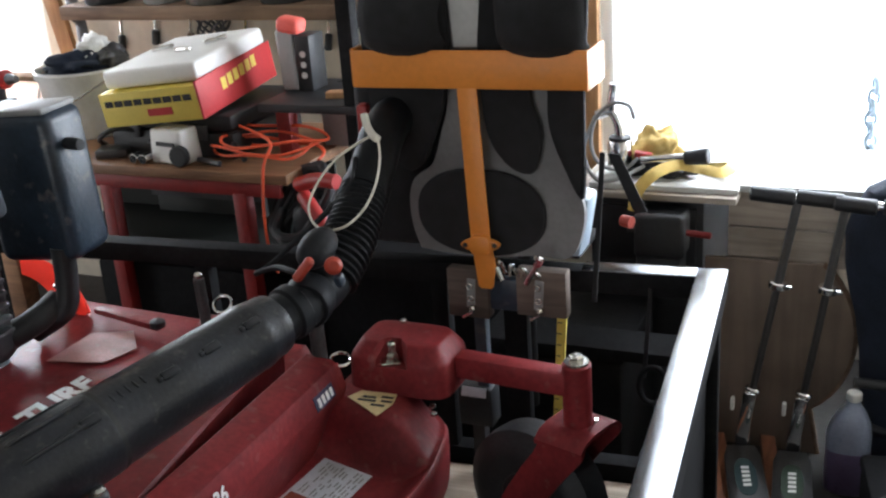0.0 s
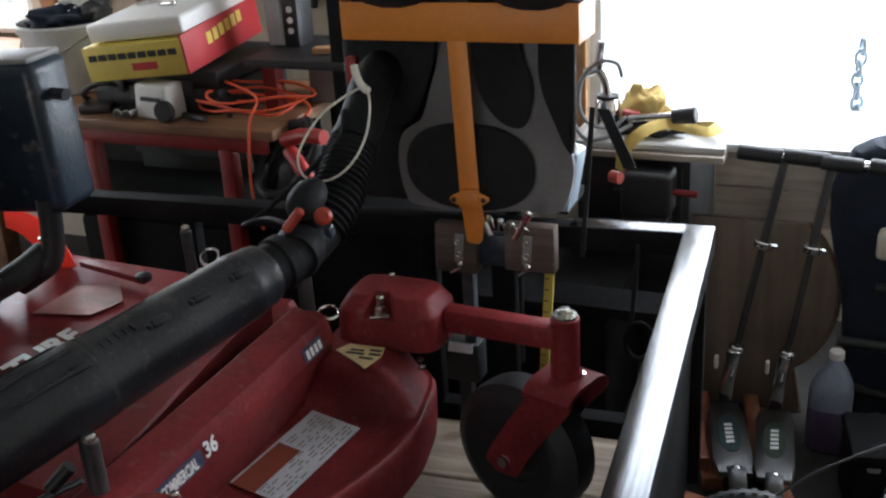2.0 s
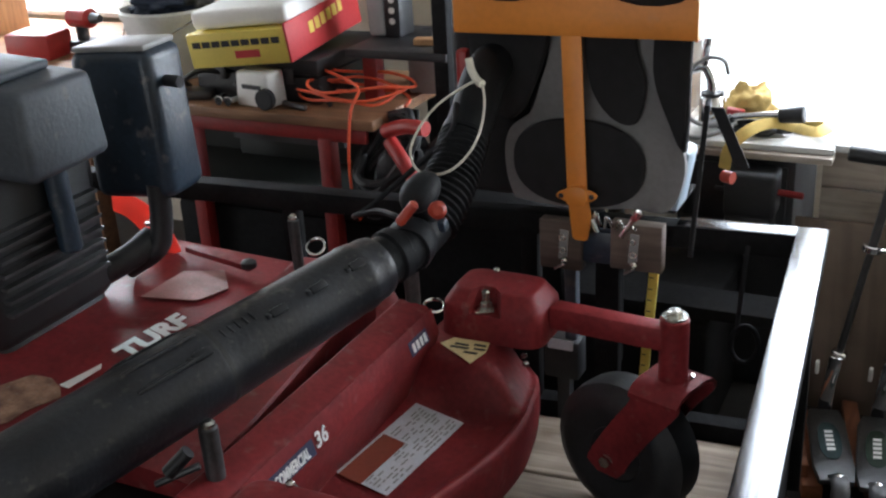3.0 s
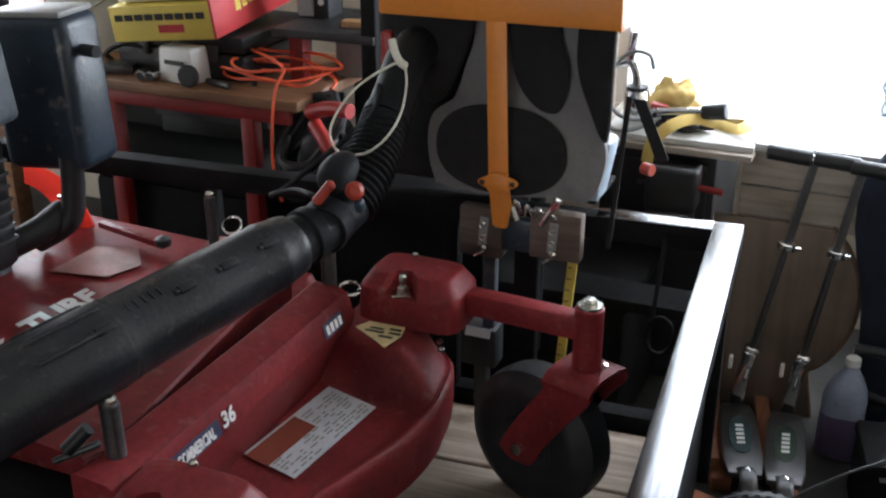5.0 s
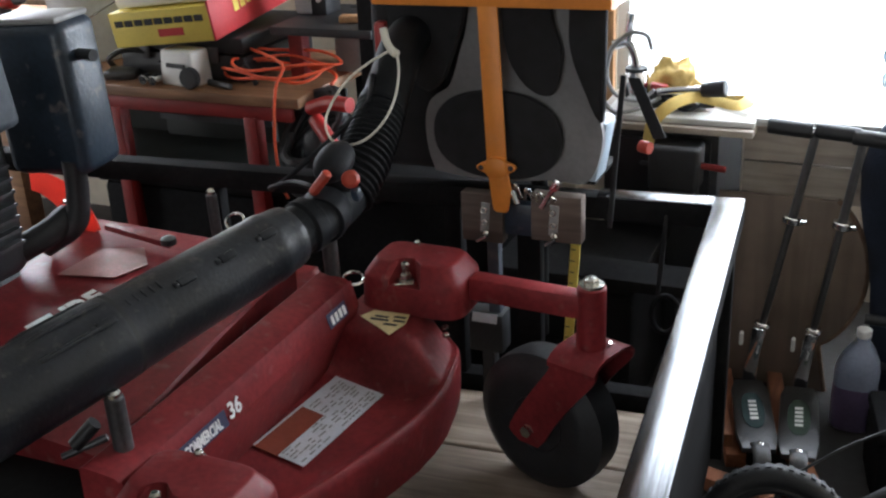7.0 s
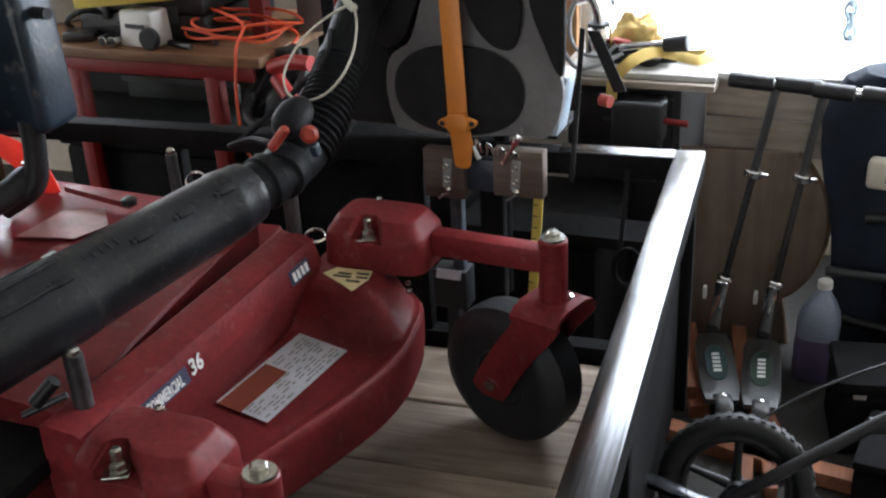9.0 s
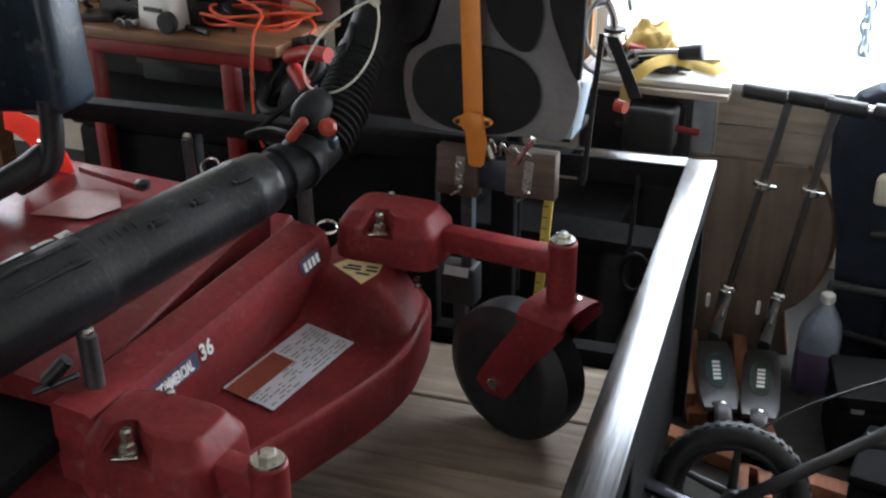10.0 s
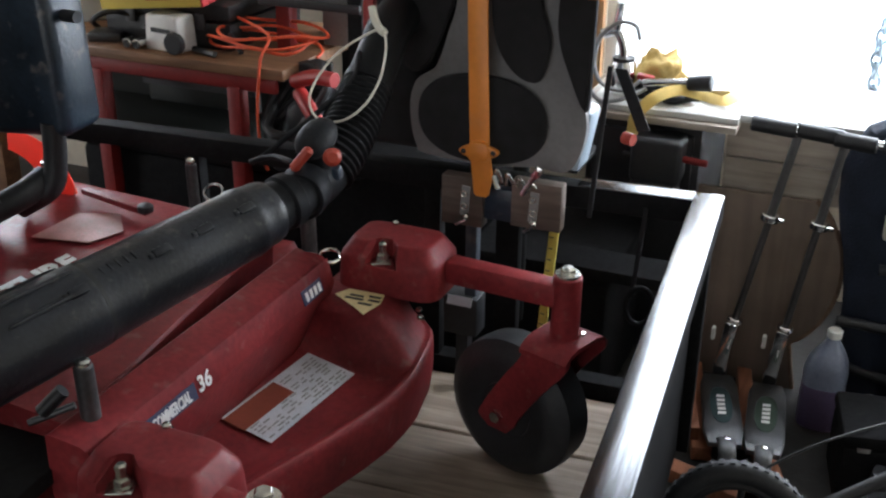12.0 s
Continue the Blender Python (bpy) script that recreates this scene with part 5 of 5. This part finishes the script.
table = thing("fold_table", (0.0, 3.0, 0), "pale topped table with weathered board sides", "table")
part("top", box((0.03, 3.06, 0.757), (0.48, 0.52, 0.020), bev=0.003), CARD, table)
for z in (0.595, 0.700):
    part("side_board", box((0.01, 2.822, z), (0.48, 0.020, 0.100), bev=0.002), GREY_WOOD, table)
for x in (-0.2, 0.24):
    part("leg", box((x, 3.22, 0.37), (0.04, 0.04, 0.74), bev=0.003), GREY_WOOD, table)
    part("leg", box((x, 2.86, 0.37), (0.04, 0.04, 0.74), bev=0.003), GREY_WOOD, table)
ro = [(-0.285, 0.0), (0.03, 0.0)] + [(-0.115 + 0.225 * math.cos(a), 0.36 + 0.26 * math.sin(a)) for a in [radians(d) for d in range(-58, 52, 8)]] + [(0.02, 0.565), (-0.285, 0.565)]
panel = thing("round_panel", (-0.1, 2.79, 0), "brown hardboard tabletop with a rounded edge standing upright", "panel")
part("board", slab(ro, 0.016, facing((0, 2.795, 0.0), (1, 0, 0), (0, 0, 1)), 0.002), PANEL, panel)
part("edge_band", sweep([(x, 2.787, z) for x, z in ro[1:-1]], 0.009, 8, flat=1.0), BLOCK, panel)



# ---- beside the trailer ----
def scooter(bx, by, tx, ty, tz, cx, cz, oval_material, label):
    """A folding kick scooter: deck, folding block, two-stage stem, bar and wheels. b: foot of the stem, t: bar, c: collar."""
    s = thing("kick_scooter", (bx, by - 0.15, 0), label, "scooter", "two scooters")
    foot, top = Vector((bx, by, 0.13)), Vector((tx, ty, tz))
    up = (top - foot).normalized()
    mid = foot + (top - foot) * cz
    part("lower_stem", rod(foot, mid, 0.0090, n=20), ALU, s)
    part("upper_stem", rod(mid, top, 0.0112, n=16), ALU, s)
    part("collar", rod(mid - up * 0.010, mid + up * 0.010, 0.024, n=20, bev=0.003), CHROME, s)
    part("collar_lever", box(mid + Vector((0.026, -0.01, 0.0)), (0.022, 0.010, 0.012), bev=0.003), CHROME, s)
    part("lower_collar", rod(foot + up * 0.125, foot + up * 0.140, 0.021, n=18, bev=0.003), CHROME, s)
    part("folding_block", box(foot + up * 0.055, (0.034, 0.045, 0.160), (4, 7, 0), 0.005), CHROME, s)
    part("release_tab", box(foot + Vector((-0.028, 0, 0.085)), (0.010, 0.02, 0.035), bev=0.003), WHITE, s)
    part("fork", box(foot + Vector((0, 0.01, -0.02)), (0.034, 0.05, 0.05), bev=0.006), BLACK, s)
    part("front_wheel", lathe([(0.02, -0.012), (0.046, -0.012), (0.05, -0.006), (0.05, 0.006), (0.046, 0.012), (0.02, 0.012)], pose(bx, by + 0.03, 0.05, 0, 90, 0), 24), BLACK, s)
    ex, ey = cx, by - 0.36
    yaw = math.degrees(math.atan2(-(ex - bx), by - ey)) * -1
    d = part("deck", slab([(-0.036, 0.0), (0.036, 0.0), (0.047, 0.05), (0.049, 0.27), (0.040, 0.33), (-0.040, 0.33), (-0.049, 0.27), (-0.047, 0.05)], 0.016,
                          pose(bx, by - 0.02, 0.088, 0, 0, 180 + yaw), 0.003), ALU, s)
    dm = pose(bx, by - 0.02, 0.1045, 0, 0, 180 + yaw)
    part("grip_oval", slab(oval(0, 0.155, 0.028, 0.085, 28, 2.4), 0.0012, dm), oval_material, s)
    for k in range(5):
        part("deck_mark", slab([(-0.010, 0.108 + 0.020 * k), (0.010, 0.110 + 0.020 * k), (0.010, 0.122 + 0.020 * k), (-0.010, 0.120 + 0.020 * k)], 0.0008, dm @ pose(0, 0, 0.0012)), LETTER, s)
    part("rear_fender", sweep(curve_points([dm @ Vector((0, 0.315, 0.0)), dm @ Vector((0, 0.345, 0.022)), dm @ Vector((0, 0.385, 0.020)), dm @ Vector((0, 0.41, -0.01))], 5), 0.021, 12, flat=0.25), DARK_STEEL, s)
    part("fender_bolt", lathe([(0.009, 0), (0.008, 0.006), (0.003, 0.009)], dm @ pose(0, 0.352, 0.024), 12), CHROME, s)
    part("rear_wheel", lathe([(0.02, -0.012), (0.046, -0.012), (0.05, -0.006), (0.05, 0.006), (0.046, 0.012), (0.02, 0.012)], dm @ pose(0, 0.370, -0.0545, 0, 90, 0), 24), BLACK, s)
    b = top + Vector((0, 0, 0.012))
    part("handlebar", rod(b + Vector((-0.10, 0, 0.006)), b + Vector((0.17, 0.0, -0.012)), 0.011), CHROME, s)
    part("grip", rod(b + Vector((-0.115, 0, 0.007)), b + Vector((-0.005, 0, 0)), 0.0195, bev=0.004), BLACK, s)
    part("grip", rod(b + Vector((0.085, 0, -0.006)), b + Vector((0.185, 0, -0.013)), 0.0195, bev=0.004), BLACK, s)
    return s


TEAL = mat("dark_teal_grip_tape", (0.02, 0.045, 0.05), 0.8, vary=0.3, scale=20)
GREENISH = mat("dark_green_grip_tape", (0.025, 0.045, 0.03), 0.8, vary=0.3, scale=20)
scooter(-0.150, 2.62, -0.040, 2.66, 0.775, -0.065, 0.66, TEAL, "silver folding kick scooter with a dark teal deck oval")
scooter(-0.018, 2.625, 0.072, 2.665, 0.770, 0.020, 0.66, GREENISH, "silver folding kick scooter with a dark green deck oval")

jug = thing("washer_fluid_jug", (0.105, 2.62, 0), "translucent plastic jug of purple fluid on the floor", "jug")
jug_ring = lambda z, r, dx=0.0: [Vector((x, y, z)) for x, y in oval(0.118 + dx, 2.63, r, r * 0.8, 28, 2.8)]
part("fluid", loft([jug_ring(0.001, 0.050), jug_ring(0.008, 0.056), jug_ring(0.10, 0.057), jug_ring(0.125, 0.055)]), PURPLE, jug, "purple fluid in the lower half")
part("body", loft([jug_ring(0.1255, 0.055), jug_ring(0.165, 0.056), jug_ring(0.195, 0.050, 0.002), jug_ring(0.228, 0.034, 0.005), jug_ring(0.252, 0.018, 0.006), jug_ring(0.264, 0.017, 0.006)]), JUG, jug)
part("cap", rod((0.124, 2.63, 0.263), (0.124, 2.63, 0.287), 0.019, bev=0.003, n=20), WHITE, jug)
for k, (x, y, l, w, r, z) in enumerate(((-0.188, 2.545, 0.44, 0.050, 14.5, 0.02), (-0.20, 2.46, 0.22, 0.045, 16, 0.059), (-0.068, 2.61, 0.38, 0.040, 11, 0.02), (0.005, 2.16, 0.20, 0.030, 6, 0.02), (0.055, 2.15, 0.20, 0.030, 10, 0.02), (0.03, 2.33, 0.22, 0.05, 20, 0.02), (-0.05, 2.20, 0.34, 0.05, 75, 0.02), (0.20, 2.16, 0.40, 0.05, 82, 0.02))):
    solid("cedar_offcut", box((x, y, z), (w, l, 0.038), (0, 0, r), 0.003), CEDAR, "rough red cedar offcut lying on the concrete", "offcut", "cedar offcuts")

# small bicycle lying against the trailer
bike = thing("child_bicycle", (0.15, 1.97, 0), "black child's bicycle with a knobbly tyre", "bicycle")
WC, WR = Vector((0.012, 1.87, 0.160)), 0.137
wm = Matrix.Translation(WC) @ pose(0, 0, 0, 0, 0, 6) @ pose(0, 0, 0, 78, 0, 0)
tyre = part("tyre", sweep([wm @ Vector((WR * math.cos(a), WR * math.sin(a), 0)) for a in [2 * math.pi * i / 48 for i in range(48)]], 0.024, 12, closed=True), RUBBER, bike)
bm = bmesh.new()
for i in range(44):
    a = 2 * math.pi * i / 44
    box((0, 0, 0), (0.006, 0.010, 0.024), bm=bm)
    bm.verts.ensure_lookup_table()
    for v in bm.verts[-8:]:
        v.co = wm @ (Matrix.Rotation(a, 4, "Z") @ (v.co + Vector((WR + 0.021, 0, 0))))
part("tread", bm, RUBBER, tyre)
part("rim", sweep([wm @ Vector((0.108 * math.cos(a), 0.108 * math.sin(a), 0)) for a in [2 * math.pi * i / 48 for i in range(48)]], 0.010, 8, closed=True), BLACK, bike)
part("hub", rod(wm @ Vector((0, 0, -0.03)), wm @ Vector((0, 0, 0.03)), 0.018), DARK_STEEL, bike)
for i in range(5):
    a = 2 * math.pi * i / 5 + 0.3
    part("spoke", rod(wm @ Vector((0.015 * math.cos(a), 0.015 * math.sin(a), 0)), wm @ Vector((0.104 * math.cos(a), 0.104 * math.sin(a), 0)), 0.011, 0.007), BLACK, bike)
part("fork", sweep(curve_points([WC + Vector((0.0, -0.05, 0.01)), WC + Vector((0.10, -0.02, 0.08)), WC + Vector((0.27, 0.08, 0.17)), WC + Vector((0.50, 0.20, 0.30))], 6), 0.0135, 12), BLACK, bike)
part("frame_tube", rod(WC + Vector((0.24, 0.07, 0.155)), WC + Vector((0.75, 0.25, 0.12)), 0.017), BLACK, bike)
part("brake_cable", sweep(curve_points([WC + Vector((0.02, 0.03, 0.14)), WC + Vector((0.16, 0.10, 0.22)), WC + Vector((0.45, 0.22, 0.33))], 8), 0.003, 6), BLACK, bike)
wm2 = Matrix.Translation(WC + Vector((0.62, 0.22, 0))) @ pose(0, 0, 0, 0, 0, 20) @ pose(0, 0, 0, 84, 0, 0)
part("tyre", sweep([wm2 @ Vector((WR * math.cos(a), WR * math.sin(a), 0)) for a in [2 * math.pi * i / 40 for i in range(40)]], 0.024, 12, closed=True), RUBBER, bike)

# dark stroller-like frame with navy cloth at the right
seat = thing("folded_stroller", (0.25, 2.72, 0), "folded stroller with navy cloth and a black tube frame", "stroller")
cloth = [[Vector((0.225 + a * math.cos(t) * (1 + 0.10 * math.sin(3 * t + z * 9)), 2.78 + 0.07 * math.sin(t) * (1 + 0.12 * math.cos(4 * t)), z)) for t in [2 * math.pi * i / 28 for i in range(28)]]
         for z, a in ((0.03, 0.10), (0.10, 0.105), (0.22, 0.10), (0.34, 0.10), (0.44, 0.11), (0.50, 0.125), (0.58, 0.140), (0.66, 0.150), (0.72, 0.14), (0.78, 0.115), (0.805, 0.07))]
part("cloth", loft(cloth), NAVY_CLOTH, seat, "draped navy cloth")
for a, b in (((0.13, 2.74, 0.02), (0.18, 2.78, 0.60)), ((0.30, 2.70, 0.02), (0.22, 2.78, 0.70)), ((0.12, 2.66, 0.30), (0.44, 2.70, 0.27)), ((0.14, 2.72, 0.14), (0.46, 2.66, 0.12)), ((0.20, 2.70, 0.44), (0.42, 2.70, 0.46)), ((0.40, 2.66, 0.02), (0.36, 2.72, 0.60))):
    part("frame_tube", rod(a, b, 0.014), BLACK, seat)
part("label_box", box((0.235, 2.67, 0.575), (0.085, 0.05, 0.075), (0, 0, -8), 0.012, 3), mat("cream_plastic", (0.62, 0.58, 0.48), 0.5, vary=0.08), seat, "cream plastic box on the frame")
part("label_mark", box((0.250, 2.6425, 0.565), (0.030, 0.004, 0.012), (0, 0, -8)), INK, seat)
part("wheel", lathe([(0.03, -0.02), (0.075, -0.022), (0.085, -0.01), (0.085, 0.01), (0.075, 0.022), (0.03, 0.02)], pose(0.34, 2.60, 0.086, 0, 90, 20), 28), RUBBER, seat)
part("wheel", lathe([(0.03, -0.02), (0.075, -0.022), (0.085, -0.01), (0.085, 0.01), (0.075, 0.022), (0.03, 0.02)], pose(0.24, 2.52, 0.086, 0, 90, 20), 28), RUBBER, seat)
for x, y, w, d, h, r in ((0.30, 2.40, 0.26, 0.20, 0.20, 10), (0.42, 2.12, 0.34, 0.22, 0.16, -8)):
    tb = thing("tool_chest", (x, y, 0), "black plastic tool chest with grey latches on the floor", "tool chest", "black chests")
    part("body", box((x, y, h * 0.42), (w, d, h * 0.82), (0, 0, r), 0.012), BLACK_PAINT_SHADE, tb)
    part("lid", box((x, y, h * 0.92), (w * 1.03, d * 1.04, h * 0.18), (0, 0, r), 0.012), BLACK_PAINT_SHADE, tb)
    for k in (-0.25, 0.25):
        part("latch", box((x + k * w, y - d * 0.53, h * 0.80), (0.03, 0.012, 0.05), (0, 0, r), 0.003), GREY, tb)
solid("dark_bin", box((0.52, 2.72, 0.24), (0.30, 0.36, 0.48), bev=0.02), BLACK, "black bin beside the stroller frame", "bin")
LINK = mat("galvanised_chain", (0.42, 0.52, 0.62), 0.5, vary=0.2)
chain = thing("hanging_chain", (0.10, 3.2, 0.66), "steel chain hanging in front of the bright window", "chain")
for k in range(10):
    m = pose(0.100 + 0.004 * math.sin(k * 0.8), 3.2, 0.66 + k * 0.032, 90, 0, 90 * (k % 2) + 25)
    part("link", sweep([m @ Vector((0.015 * math.cos(a), 0.023 * math.sin(a), 0)) for a in [2 * math.pi * i / 14 for i in range(14)]], 0.0062, 8, closed=True), LINK, chain)
part("cord", rod((0.100, 3.2, 0.97), (0.100, 3.2, 2.6), 0.0012), WHITE, chain)

loop_m = pose(-0.285, 2.14, 0.50, 78, 0, 20)
solid("hose_loop", sweep([loop_m @ Vector((0.030 * math.cos(a), 0.042 * math.sin(a), 0)) for a in [2 * math.pi * i / 28 for i in range(28)]], 0.006, 8, closed=True), BLACK_PAINT_SHADE, "short loop of black hose hung at the trailer corner", "hose")
solid("strap_tail", box((-0.30, 2.155, 0.62), (0.010, 0.004, 0.22), (0, 4, 0), 0.001), PAD, "black strap tail hanging at the trailer corner", "strap")

# ---- trailer deck planks ----
plank = bmesh.new()
box((0, 0, 0), (W - 0.09, 0.240, 0.034), bev=0.003, seg=1, bm=plank)
plank_mesh = bpy.data.meshes.new("plank")
plank.to_mesh(plank_mesh)
plank.free()
plank_mesh.materials.append(PLANK)
rnd = random.Random(4)
PLANK0 = -0.185
for i in range(13):
    p = new("plank", plank_mesh)
    p.parent = trailer
    p.location = (-W / 2 - 0.045, PLANK0 - i * 0.2455, DECK - 0.017 + rnd.uniform(-0.0015, 0.0015))
    p.rotation_euler = (rnd.uniform(-0.006, 0.006), 0, rnd.uniform(-0.003, 0.003))
